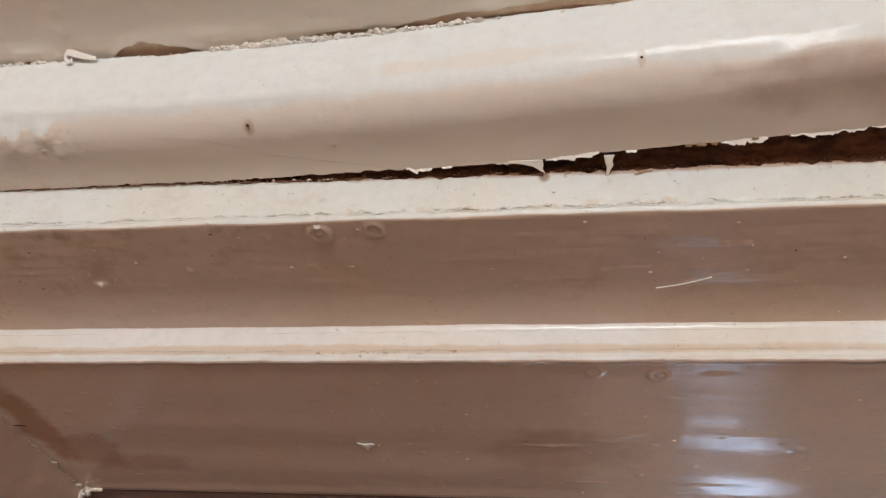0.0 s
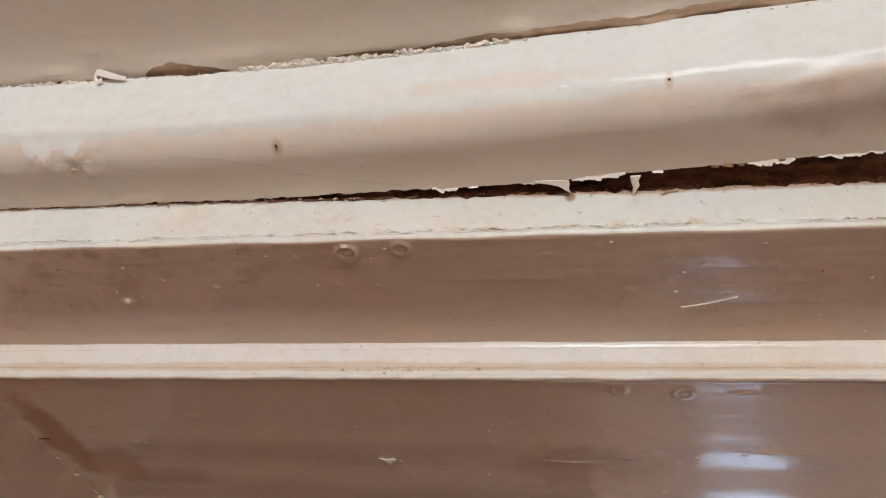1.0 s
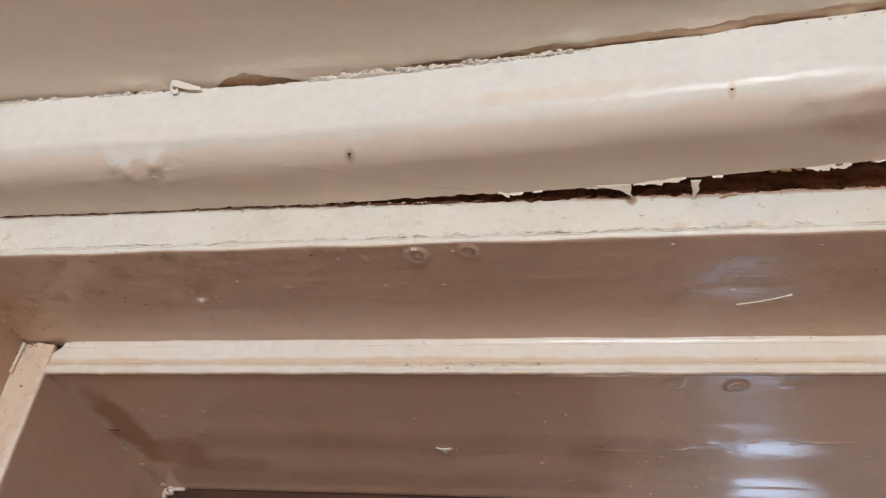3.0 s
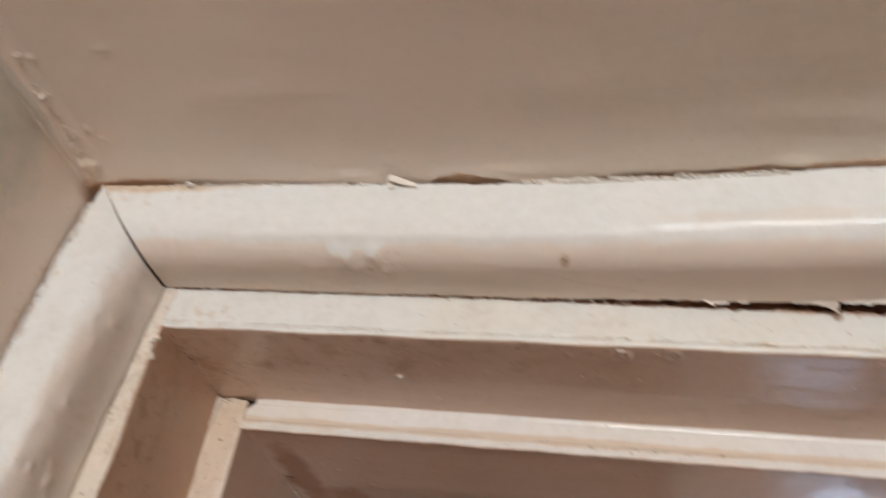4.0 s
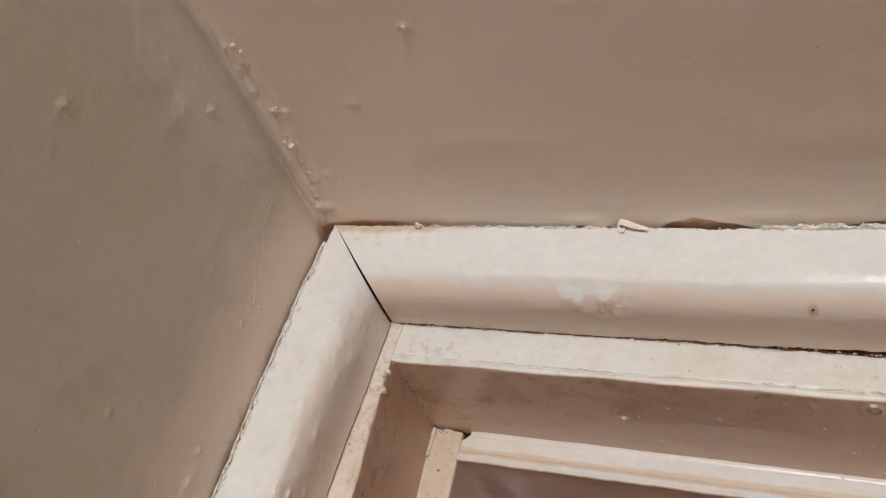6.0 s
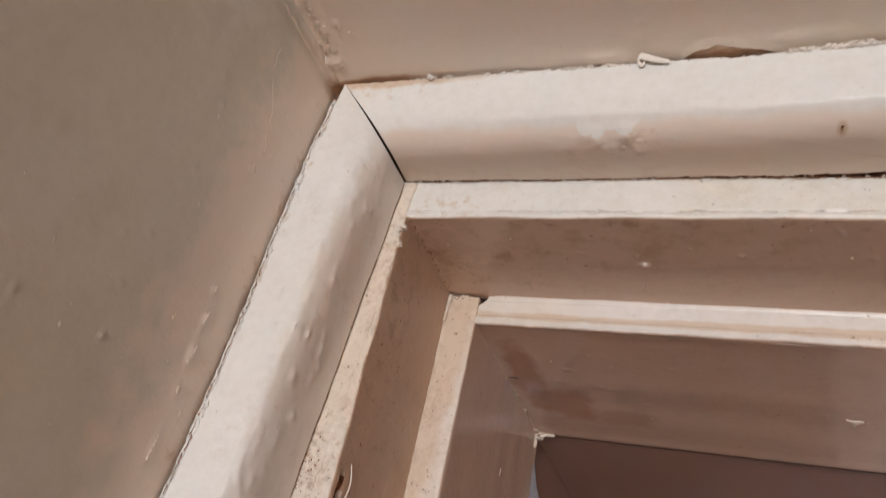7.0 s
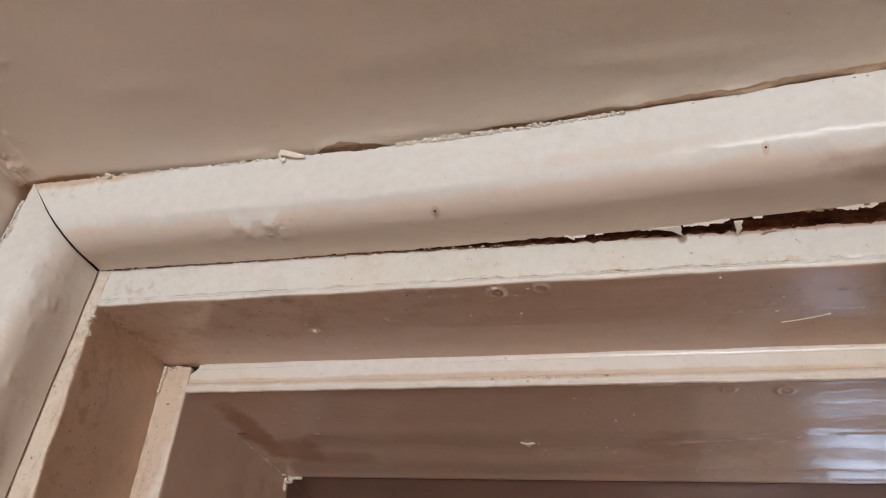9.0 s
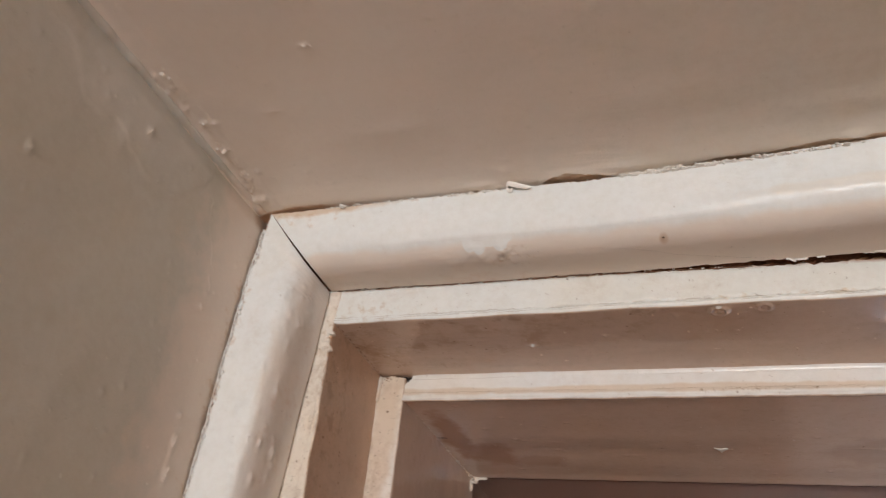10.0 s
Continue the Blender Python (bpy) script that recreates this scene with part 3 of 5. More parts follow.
for y, z, ry, rz in ((-0.0255, 2.3245, 0.0013, 0.0005), (-0.0185, 2.2712, 0.0005, 0.0009),
                    (-0.0163, 2.2612, 0.0007, 0.0013), (-0.0168, 2.2585, 0.0005, 0.0010), (-0.0155, 2.2475, 0.0008, 0.0020), (-0.0162, 2.2435, 0.0009, 0.0018), (-0.0148, 2.2323, 0.0005, 0.0012),
                    (-0.0137, 2.214, 0.0005, 0.0022), (-0.0139, 2.209, 0.0004, 0.0018), (-0.094, 2.3761, 0.0008, 0.0010), (-0.0948, 2.3740, 0.0005, 0.0008), (-0.1414, 2.3253, 0.0008, 0.0012), (-0.0684, 2.3592, 0.0006, 0.0006)):
    for j in range(3):
        lump(bm, (wall_x(y, z), y + 0.0006 * (lr.random() - 0.5), z + rz * (j - 1) * 0.7), 0.0002 + 0.00015 * lr.random(), ry * (0.6 + 0.7 * lr.random()), rz * (0.3 + 0.4 * lr.random()), y * 700 + j)
for i, (y, z, ln, r) in enumerate(((-0.0412, 2.3722, 0.013, 0.00034), (-0.0350, 2.3617, 0.014, 0.00026), (-0.0285, 2.3495, 0.015, 0.00030), (-0.0228, 2.3365, 0.015, 0.00040), (-0.0262, 2.3240, 0.004, 0.0004))):
    wrinkle(bm, (wall_x(y, z), y, z), (0, 0.44, -0.898), (0, 0.898, 0.44), ln, r, 0.0006 * (1 - i % 2 * 2), i + 15)
for i in range(70):
    y, z = -0.006 - 0.17 * lr.random() ** 1.3, 2.19 + 0.205 * lr.random()
    r = 0.0002 + 0.0004 * lr.random() ** 2
    lump(bm, (wall_x(y, z), y, z), r * 0.6, r, r * (1 + 1.6 * lr.random()), i)
part("paint_lumps", bm, m_wall, wall_west, "drips and pimples of old paint")

# ---- the window frame: casing, stops, pane ----
window = thing("window_1", "old cream-painted timber window frame with stepped head", "window", "structure")
Y1, Z1, Y2, Z2 = 0.034, 2.3465, 0.0972, 2.3316
SO1 = [(0.2275, 0.0402, 0.0034, -0.0007, -0.0010), (0.2275, 0.0402, 0.0014, 0.0012, -0.0011), (0.2468, 0.0390, 0.0028, -0.0006, -0.0008),
       (0.2468, 0.0390, 0.0012, 0.0012, -0.0004), (0.1335, 0.066, 0.0020, 0.0009, -0.0015), (0.1726, 0.0585, 0.0011, 0.0009, -0.0010),
       (0.1087, 0.0545, 0.0010, 0.0008, -0.0004), (0.3628, 0.0508, 0.0010, 0.0007, -0.0006), (0.3696, 0.0510, 0.0009, 0.0007, -0.0006),
       (0.3346, 0.0628, 0.006, 0.0004, -0.0003), (0.208, 0.0425, 0.0008, 0.0008, -0.0006), (0.0583, 0.062, 0.0016, 0.001, -0.0005)]
SO2 = [(0.3200, 0.1062, 0.0028, -0.0007, -0.0005), (0.3200, 0.1062, 0.0014, 0.0010, -0.0006), (0.3436, 0.1086, 0.0034, -0.0008, -0.0006),
       (0.3436, 0.1086, 0.0018, 0.0012, -0.0007), (0.3650, 0.1084, 0.004, 0.0012, -0.0005), (0.302, 0.168, 0.013, 0.0006, -0.0007),
       (0.325, 0.163, 0.006, 0.0016, -0.0007), (0.334, 0.157, 0.005, 0.002, -0.0005), (0.318, 0.2045, 0.010, 0.0006, -0.0006),
       (0.385, 0.156, 0.012, 0.0005, -0.0008), (0.37, 0.205, 0.010, 0.0005, -0.0006), (0.0858, 0.140, 0.0014, 0.001, -0.0006),
       (0.0784, 0.107, 0.0016, 0.001, -0.0005), (0.150, 0.121, 0.001, 0.0008, -0.0004), (0.125, 0.16, 0.002, 0.0006, -0.0004)]
for _ in range(46):
    SO2.append((0.05 + 0.4 * rnd.random(), 0.105 + 0.11 * rnd.random(), 0.0006 + 0.001 * rnd.random(), 0.0005 + 0.0004 * rnd.random(), -0.0003 - 0.0004 * rnd.random()))
    SO1.append((0.04 + 0.4 * rnd.random(), 0.040 + 0.055 * rnd.random(), 0.0005 + 0.0008 * rnd.random(), 0.0005 + 0.0004 * rnd.random(), -0.0002 - 0.0003 * rnd.random()))


def lip(k):
    """Rounded arris: (share along, share down) of a quarter turn."""
    return 1 - math.cos(k * math.pi / 2), math.sin(k * math.pi / 2)


LONG = steps(0.0, 0.45, 0.00085) + steps(0.5, 1.15, 0.13)

# head casing: painted lower edge of the front, arris, and its soffit
rows = []
for x in [-0.006] + LONG[1:]:
    so1 = near(x, SO1)
    top = 2.3652 + 0.0021 * (1 - ease(x, 0.15, 0.25)) + (wob(x, 0, 240, 0.0014, 4) + wob(x, 0, 60, 0.0009, 4) + wob(x, 0, 700, 0.0006, 4)) * ease(x, 0.18, 0.26)
    crack = 2.3497 + wob(x, 0, 90, 0.0009, 8)
    sec = [(x, Y1 + 0.0012, top)]
    for z in steps(top, Z1 + 0.0016, 0.0009)[:21]:
        g = 0.0005 * math.exp(-((z - crack) / 0.0005) ** 2) * ease(x, 0.05, 0.12) - 0.0004 * ease(crack - z, 0, 0.0006)
        sec.append((x, Y1 + wob(x, z, 70, 0.00025, 1) + wob(x, z, 260, 0.00010, 2) + g, z))
    while len(sec) < 22:
        sec.append(sec[-1])
    wave = wob(x, 0, 35, 0.0005, 6) + wob(x, 0, 140, 0.0002, 6)
    for k in range(1, 6):
        a, b = lip(k / 5)
        sec.append((x, Y1 - 0.0003 + 0.0014 * a, Z1 + 0.0016 - 0.0016 * b + wave * b))
    for y in steps(Y1 + 0.0018, 0.105, 0.0009):
        sec.append((x, y, Z1 + wave * math.exp(-(y - Y1) / 0.006) + wob(x * 0.35, y, 70, 0.00022, 3) + wob(x * 0.2, y, 240, 0.00010, 5) + wob(x, y * 0.6, 75, 0.00007, 28) + bumps(x, y, so1)))
    rows.append(sec + [(x, 0.2285, Z1), (x, 0.2285, 2.3640), (x, Y1 + 0.0012, min(2.3640, top - 0.0005))])
head = part("head_casing", loft(rows), m_casing, window, "cream-painted head casing, paint broken along its upper edge")
shade_faces(head, m_lining_front, 2, -1)

bm = bmesh.new()
for i in range(150):
    x = 0.002 + 0.45 * lr.random()
    z = 2.3498 + wob(x, 0, 90, 0.0009, 8) + 0.0012 * (lr.random() - 0.5)
    wrinkle(bm, (x, Y1 - 0.0002, z), (1, 0, 0.1 * (lr.random() - 0.5)), (0, 0, 1), 0.0015 + 0.006 * lr.random() ** 2, 0.0002 + 0.00026 * lr.random(), 0.0008 * (lr.random() - 0.5), i)
for i in range(110):
    x = 0.001 + 0.055 * lr.random() if i < 60 else 0.05 + 0.4 * lr.random()
    z = 2.3490 + 0.0155 * lr.random()
    t = 6.28 * lr.random()
    wrinkle(bm, (x, Y1 - 0.0001, z), (math.cos(t), 0, 0.6 * math.sin(t)), (-0.6 * math.sin(t), 0, math.cos(t)), 0.001 + 0.0035 * lr.random() ** 2, 0.00018 + 0.0002 * lr.random(), 0.001 * (lr.random() - 0.5), i + 200)
part("paint_wrinkles", bm, m_casing, head, "fine wrinkles in the paint")
bm = bmesh.new()
for i in range(60):
    y = 0.036 + 0.060 * lr.random()
    lump(bm, (0.0322 + 0.0012 * (lr.random() - 0.3), y, Z1 - 0.0003 * lr.random()), 0.0002 + 0.0003 * lr.random(), 0.0004 + 0.0006 * lr.random(), 0.0002 + 0.0002 * lr.random(), i + 300)
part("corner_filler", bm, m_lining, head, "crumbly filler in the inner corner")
bm = bmesh.new()
for i in range(13):
    y = 0.037 + 0.058 * i / 12
    wrinkle(bm, (0.0330 + 0.0008 * lr.random(), y, Z1 - 0.0002), (0.1, 1, 0), (1, -0.1, 0), 0.001 + 0.003 * lr.random() ** 2, 0.00015 + 0.00015 * lr.random(), 0.0004, i + 50)
for i in range(46):
    x, y = 0.036 + (0.08 if i < 30 else 0.4) * lr.random(), 0.0365 + 0.05 * lr.random() ** 1.6
    r = 0.0001 + 0.00028 * lr.random() ** 2
    lump(bm, (x, y, Z1), r * (1 + 2 * lr.random()), r, r * 0.5, i + 60)
part("corner_crack", bm, m_rot, head, "dark crack in the inner corner")
bm = bmesh.new()
for i in range(120):
    x, y = 0.04 + 0.41 * lr.random(), 0.037 + 0.058 * lr.random()
    r = 0.00018 + 0.00035 * lr.random() ** 2
    lump(bm, (x, y, Z1 - 0.0001), r * (1 + lr.random()), r, r * 0.7, i + 400)
part("paint_specks", bm, m_lining, head, "pale specks stuck in the paint")

# bare timber above the painted edge, behind the loose moulding
rows = []
for x in LONG:
    rows.append([(x, Y1 + 0.0016 + wob(x, z, 230, 0.0013, 11) + wob(x, z, 600, 0.0006, 12), z) for z in steps(2.4, 2.3635, 0.0015)] + [(x, 0.2, 2.3635), (x, 0.2, 2.4)])
part("bare_timber", loft(rows), m_rot, head, "dark rotten bare timber")

# jamb casing on the side wall


def jamb_x(z):
    return 0.0322 + 0.068 * min(0.16, max(0.0, Z1 - z))


HIGH = steps(2.366, 2.25, 0.0014) + steps(2.2494, 2.196, 0.0006) + steps(2.1946, 2.12, 0.0014) + steps(2.0, 0.0, 0.5)
rows = []
for z in HIGH:
    xj = jamb_x(z)
    sec = []
    rough = 0.0002 + 0.0006 * math.exp(-((z - 2.236) / 0.018) ** 2)
    for x in steps(WALL - 0.01, xj - 0.0015, 0.0013)[:1] + [WALL + (xj - 0.0015 - WALL) * k / 60 for k in range(61)]:
        hole = 0.022 * math.exp(-(((x - 0.0335) / 0.0036) ** 2 + ((z - 2.2105) / 0.0048) ** 2 + 1.1 * noise.noise(Vector((x * 420, z * 420, 3)))) ** 5) if abs(x - 0.0335) < 0.007 and abs(z - 2.2105) < 0.009 else 0.0
        sec.append((x, Y1 - 0.0008 + wob(x, z, 90, 0.0003, 21) + wob(x, z, 400, rough, 22) + hole, z))
    wave = wob(z, 0, 50, 0.0007, 23) + wob(z, 0, 200, 0.0003, 24)
    for k in range(1, 6):
        a, b = lip(k / 5)
        sec.append((xj - 0.0015 + 0.0015 * b + wave * b, Y1 - 0.0008 + 0.0015 * a, z))
    for y in steps(Y1 + 0.0014, 0.105, 0.0014):
        slit = 0.02 * math.exp(-(((y - 0.0390) / 0.0017) ** 2 + ((z - 2.2215) / 0.0075) ** 2) ** 3)
        sec.append((xj + wave * math.exp(-(y - Y1) / 0.006) + wob(y, z * 0.4, 60, 0.0004, 25) + wob(y, z, 260, 0.00016, 26) - slit, y, z))
    rows.append(sec + [(xj, 0.2285, z), (WALL - 0.01, 0.2285, z)])
jamb = part("jamb_casing", loft(rows), m_casing_side, window, "cream jamb casing, worn with a rotted hole")
shade_faces(jamb, m_lining_side, 0, 1)
jamb.data.materials.append(m_gap_dark)
jamb.data.materials.append(m_rot)
# rotted hole's faces near-black, painting in its shade; slit in rotten brown
for f in jamb.data.polygons:
    c = f.center
    if abs(c.x - 0.0335) < 0.0068 and abs(c.z - 2.2105) < 0.009 and Y1 + 0.0012 < c.y < Y1 + 0.04 and c.x < jamb_x(c.z) - 0.002:
        f.material_index = 2
    elif c.x < jamb_x(c.z) - 0.0022 and abs(c.z - 2.2215) < 0.011 and 0.0362 < c.y < 0.046:
        f.material_index = 3
rows = []
for i in range(22):
    z, b = 2.2345 - 0.0011 * i, math.sin(i / 21 * math.pi)
    x, y = jamb_x(z) + 0.0001 + 0.0012 * b, 0.0435 + 0.0012 * math.sin(i * 0.3)
    rows.append([(x - 0.0002, y - 0.0003, z), (x + 0.0002, y - 0.0001, z), (x + 0.0002, y + 0.0003, z), (x - 0.0002, y + 0.0002, z)])
part("peeling_edge", loft(rows), m_flake, jamb, "curled strip of peeling paint")
bm = bmesh.new()
for i in range(9):
    crumb(bm, (0.0298 + 0.004 * rnd.random(), Y1 - 0.0006, 2.331 + 0.013 * rnd.random()), 0.0009 + 0.0008 * rnd.random(), i + 40, 1.2)
part("paint_lump", bm, m_casing_side, jamb, "thick lumps of paint on the corner")

bm = bmesh.new()
for i in range(110):
    z = 2.205 + 0.155 * lr.random()
    r = 0.0002 + 0.0005 * lr.random() ** 2
    lump(bm, (WALL + 0.004 + (jamb_x(z) - WALL - 0.005) * lr.random(), Y1 - 0.0008, z), r, r * 0.6, r * (1 + lr.random()), i + 500)
part("paint_lumps", bm, m_casing_side, jamb, "gritty lumps in the paint")
bm = bmesh.new()
for i in range(60):
    z, y = 2.205 + 0.135 * lr.random(), 0.0355 + 0.052 * lr.random() ** 1.5
    r = 0.0002 + 0.0003 * lr.random() ** 2
    lump(bm, (jamb_x(z) + 0.0001, y, z), r * 0.4, r * 0.9, r * (1 + 1.6 * lr.random()), i + 600)
part("paint_lumps", bm, m_lining_side, jamb, "gritty lumps in the shade-toned paint")
bm = bmesh.new()
for i in range(45):
    z = 2.225 + 0.018 * (lr.random() + lr.random() - 1)
    r = 0.00015 + 0.0004 * lr.random() ** 2
    lump(bm, (0.0285 + 0.007 * (lr.random() - 0.5), Y1 - 0.0009, z), r, r * 0.5, r, i + 800)
for i in range(12):
    a = 6.283 * lr.random()
    lump(bm, (0.0335 + 0.0040 * math.cos(a), Y1 - 0.0004, 2.2105 + 0.0052 * math.sin(a)), 0.0005 + 0.0004 * lr.random(), 0.0004, 0.0005 + 0.0005 * lr.random(), i + 850)
for i in range(70):
    z, y = 2.20 + 0.14 * lr.random(), 0.0355 + 0.03 * lr.random() ** 1.5
    r = 0.0001 + 0.00025 * lr.random() ** 2
    lump(bm, (jamb_x(z), y, z), r * 0.5, r, r * (1 + 3 * lr.random()), i + 900)
part("wood_dust", bm, m_dust, jamb, "brown crumbs round the rotted hole")

# head stop: beaded front and the deep glossy soffit behind it
rows = []
for x in [v for v in LONG if v > 0.0478]:
    so2 = near(x, SO2)
    drift = wob(x, 0, 22, 0.004, 40) + wob(x, 0, 70, 0.0015, 41)
    end = ease(x, 0.0496, 0.0580)
    sec = [(x + 0.0045 * (1 - end), Y2 + 0.002, Z1 + 0.003)]
    line = 2.3357 + wob(x, 0, 40, 0.0005, 31) + wob(x, 0, 170, 0.0003, 38)
    for k in range(17):
        z = Z1 + 0.0008 - (Z1 + 0.0008 - 2.3322) * k / 16
        y = Y2 + wob(x, z, 80, 0.00022, 32) + wob(x, z, 350, 0.00008, 33)
        y += 0.00022 * math.exp(-((z - line) / 0.0008) ** 2) * (0.7 + noise.noise(Vector((x * 90, 0, 6)))) - 0.0005 * ease(line - z, 0, 0.0014) - 0.0016 * max(0.0, (z - Z1 + 0.0024) / 0.0032) ** 2 * end
        sec.append((x + 0.0045 * (1 - end) * ease(z, 2.3395, 2.3455), y, z))
    wave = wob(x, 0, 45, 0.0005, 34) + wob(x, 0, 160, 0.0003, 35) + wob(x, 0, 420, 0.00015, 39)
    for k in range(1, 6):
        a, b = lip(k / 5)
        sec.append((x, Y2 - 0.0009 + 0.0014 * a, 2.3322 - 0.0017 * b + wave * b))
    for y in steps(Y2 + 0.0011, 0.2275, 0.0009):
        sec.append((x, y, Z2 + 0.00025 * math.sin((y - 0.163 + drift) * math.tau / 0.044) * ease(y, 0.130, 0.155) * (1 - ease(y, 0.216, 0.226)) - 0.0011 * math.exp(-((y - Y2 - 0.0008) / 0.0018) ** 2) + wave * math.exp(-(y - Y2) / 0.005) + wob(x * 0.3, y, 40, 0.00012, 36) + wob(x * 0.3, y, 190, 0.00003, 37) + wob(x * 0.2, y, 420, 0.000013, 30) + wob(x, y * 0.6, 75, 0.00010, 29) + wob(x, y, 260, 0.000022, 27) + bumps(x, y, so2)
                    + 0.0012 * ease(y, 0.224, 0.2275)))
    rows.append(sec + [(x, 0.229, Z2 + 0.0012), (x, 0.229, Z1 + 0.003)])
stop = part("head_stop", loft(rows), m_stop, window, "glossy cream stop with a beaded lower edge")
shade_faces(stop, m_lining, 2, -1)
bm = bmesh.new()
for i in range(130):
    x, y = 0.055 + 0.40 * lr.random(), 0.101 + 0.12 * lr.random()
    r = 0.00018 + 0.00032 * lr.random() ** 2
    lump(bm, (x, y, Z2 - 0.0001), r * (1 + lr.random()), r, r * 0.7, i + 900)
for i in range(60):
    x = 0.056 + 0.40 * lr.random()
    wrinkle(bm, (x, Y2 - 0.0003, 2.3354 + 0.0016 * (lr.random() - 0.5)), (1, 0, 0), (0, 0, 1), 0.0012 + 0.004 * lr.random() ** 2, 0.00012 + 0.00016 * lr.random(), 0.0004 * (lr.random() - 0.5), i + 60)
specks_ = part("paint_specks", bm, m_stop, stop, "pale specks and wrinkles in the paint")
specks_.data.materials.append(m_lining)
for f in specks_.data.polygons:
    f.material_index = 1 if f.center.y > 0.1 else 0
bm = bmesh.new()
chip_sheet(bm, [(0.2148, 0.1668, Z2 - 0.0003), (0.2178, 0.1676, Z2 - 0.0004), (0.2214, 0.1670, Z2 - 0.0002), (0.2224, 0.1682, Z2 - 0.0003), (0.2196, 0.1706, Z2 - 0.0004), (0.2184, 0.1738, Z2 - 0.0003), (0.2172, 0.1704, Z2 - 0.0003)], 0.0007)
tagged(mesh_ob("paint_flake", bm, m_flake), "pale lifted paint chip on the glossy soffit", "paint flake", "loose paint flakes")

# jamb stop


def stop_x(z):
    return 0.0489 + 0.057 * min(0.14, max(0.0, Z1 - z))


YJ = 0.0962
rows = []
for z in [Z1 - 0.0016] + [v for v in HIGH if v < Z1 - 0.002]:
    xs = stop_x(z)
    sec = [(xs - 0.0160 - 0.004, YJ + wob(0, z, 90, 0.0004, 41), z)]
    for k in range(15):
        x = xs - 0.0160 + 0.0147 * k / 14
        sec.append((x, YJ + wob(x, z, 110, 0.00035, 42) + wob(x, z, 420, 0.00016, 43) - 0.0006 * math.exp(-((x - xs + 0.0160) / 0.001) ** 2) * (0.5 + noise.noise(Vector((z * 150, 0, 1)))), z))
    wave = wob(z, 0, 60, 0.0004, 44)
    for k in range(1, 5):
        a, b = lip(k / 4)
        sec.append((xs - 0.0013 + 0.0013 * b + wave * b, YJ + 0.0013 * a, z))
    for y in steps(YJ + 0.0022, 0.2275, 0.0018):
        sec.append((xs + wave * math.exp(-(y - YJ) / 0.005) + wob(y, z * 0.3, 70, 0.0003, 45) + wob(y, z, 300, 0.0001, 46), y, z))
    rows.append(sec + [(xs, 0.229, z), (xs - 0.0215, 0.229, z)])
jstop = part("jamb_stop", loft(rows), m_stop_side, window, "cream jamb stop, dirty and scuffed")
shade_faces(jstop, m_lining, 0, 1)
bm = bmesh.new()
for i in range(120):
    z = 2.2 + 0.145 * lr.random()
    r = 0.0002 + 0.0006 * lr.random() ** 2
    lump(bm, (stop_x(z) - 0.0157 + 0.0008 * (lr.random() - 0.5), YJ - 0.0001, z), r, r * 0.7, r * (1 + 1.5 * lr.random()), i + 30)
for i in range(60):
    z = 2.2 + 0.14 * lr.random()
    r = 0.00015 + 0.0003 * lr.random() ** 2
    lump(bm, (stop_x(z) - 0.0145 * lr.random(), YJ, z), r, r * 0.6, r * (1 + lr.random()), i + 330)
for i in range(26):
    lump(bm, (0.0335 + 0.012 * lr.random(), YJ + 0.0003, Z1 - 0.0014 + 0.001 * (lr.random() - 0.5)), 0.0006 + 0.0006 * lr.random(), 0.0005, 0.0003 + 0.0005 * lr.random(), i + 70)
part("paint_lumps", bm, m_stop_side, jstop, "lumpy worn edge of paint")
# filler along the inner corner of the stops, thick at the back
bm = bmesh.new()
for i in range(46):
    k = i / 45
    y = 0.112 + 0.114 * k
    r = (0.0003 + 0.0016 * max(0.0, k - 0.35)) * (0.25 + 1.3 * rnd.random() ** 2)
    crumb(bm, (0.0502 + 0.001 * rnd.random(), y, Z2 - 0.0004 - 0.001 * rnd.random()), r, i)
for i in range(9):
    crumb(bm, (0.0495 + 0.005 * rnd.random(), 0.2235 + 0.003 * rnd.random(), Z2 - 0.0002 - 0.006 * rnd.random() ** 2), 0.0009 + 0.0008 * rnd.random(), i + 90, 0.6)
for i in range(7):
    lump(bm, (0.0500 + 0.0016 * i, 0.2248 + 0.0008 * rnd.random(), Z2 - 0.0006), 0.0018, 0.0020 - 0.0002 * i, 0.0011, i + 33, 2)
for i in range(5):
    lump(bm, (0.0497 + 0.0006 * rnd.random(), 0.2250, Z2 - 0.0010 - 0.0017 * i), 0.0012, 0.0018, 0.0016, i + 53, 2)
part("corner_filler", bm, m_stop_side, jstop, "lumpy pale filler in the corner")

bm = bmesh.new()
for i in range(4):
    wrinkle(bm, (0.0518 + 0.0014 * i, 0.1535 + 0.0003 * (i % 2), Z2 - 0.0002), (1, 0.15, 0), (-0.15, 1, 0), 0.0026, 0.0004, 0.0003, i + 3)
part("nick", bm, m_gap_dark, stop, "small dark nick in the paint")
bm = bmesh.new()
for x, y, z, rx, ry, rz in ((0.0494, 0.1070, 2.3285, 0.0003, 0.0009, 0.0022), (0.0496, 0.1105, 2.3250, 0.0003, 0.0008, 0.0018), (0.0500, 0.1130, 2.3190, 0.0003, 0.0007, 0.0012), (0.0505, 0.1200, 2.3050, 0.0003, 0.0006, 0.0016), (0.0510, 0.1400, 2.2950, 0.0003, 0.0006, 0.0018)):
    lump(bm, (x, y, z), rx, ry, rz, y * 800, 2)
for z, y in ((2.285, 0.17), (2.270, 0.19), (2.255, 0.15), (2.240, 0.18), (2.262, 0.205), (2.250, 0.13)):
    lump(bm, (stop_x(z) + 0.0001, y, z), 0.0003, 0.0005, 0.0020, y * 900, 2)
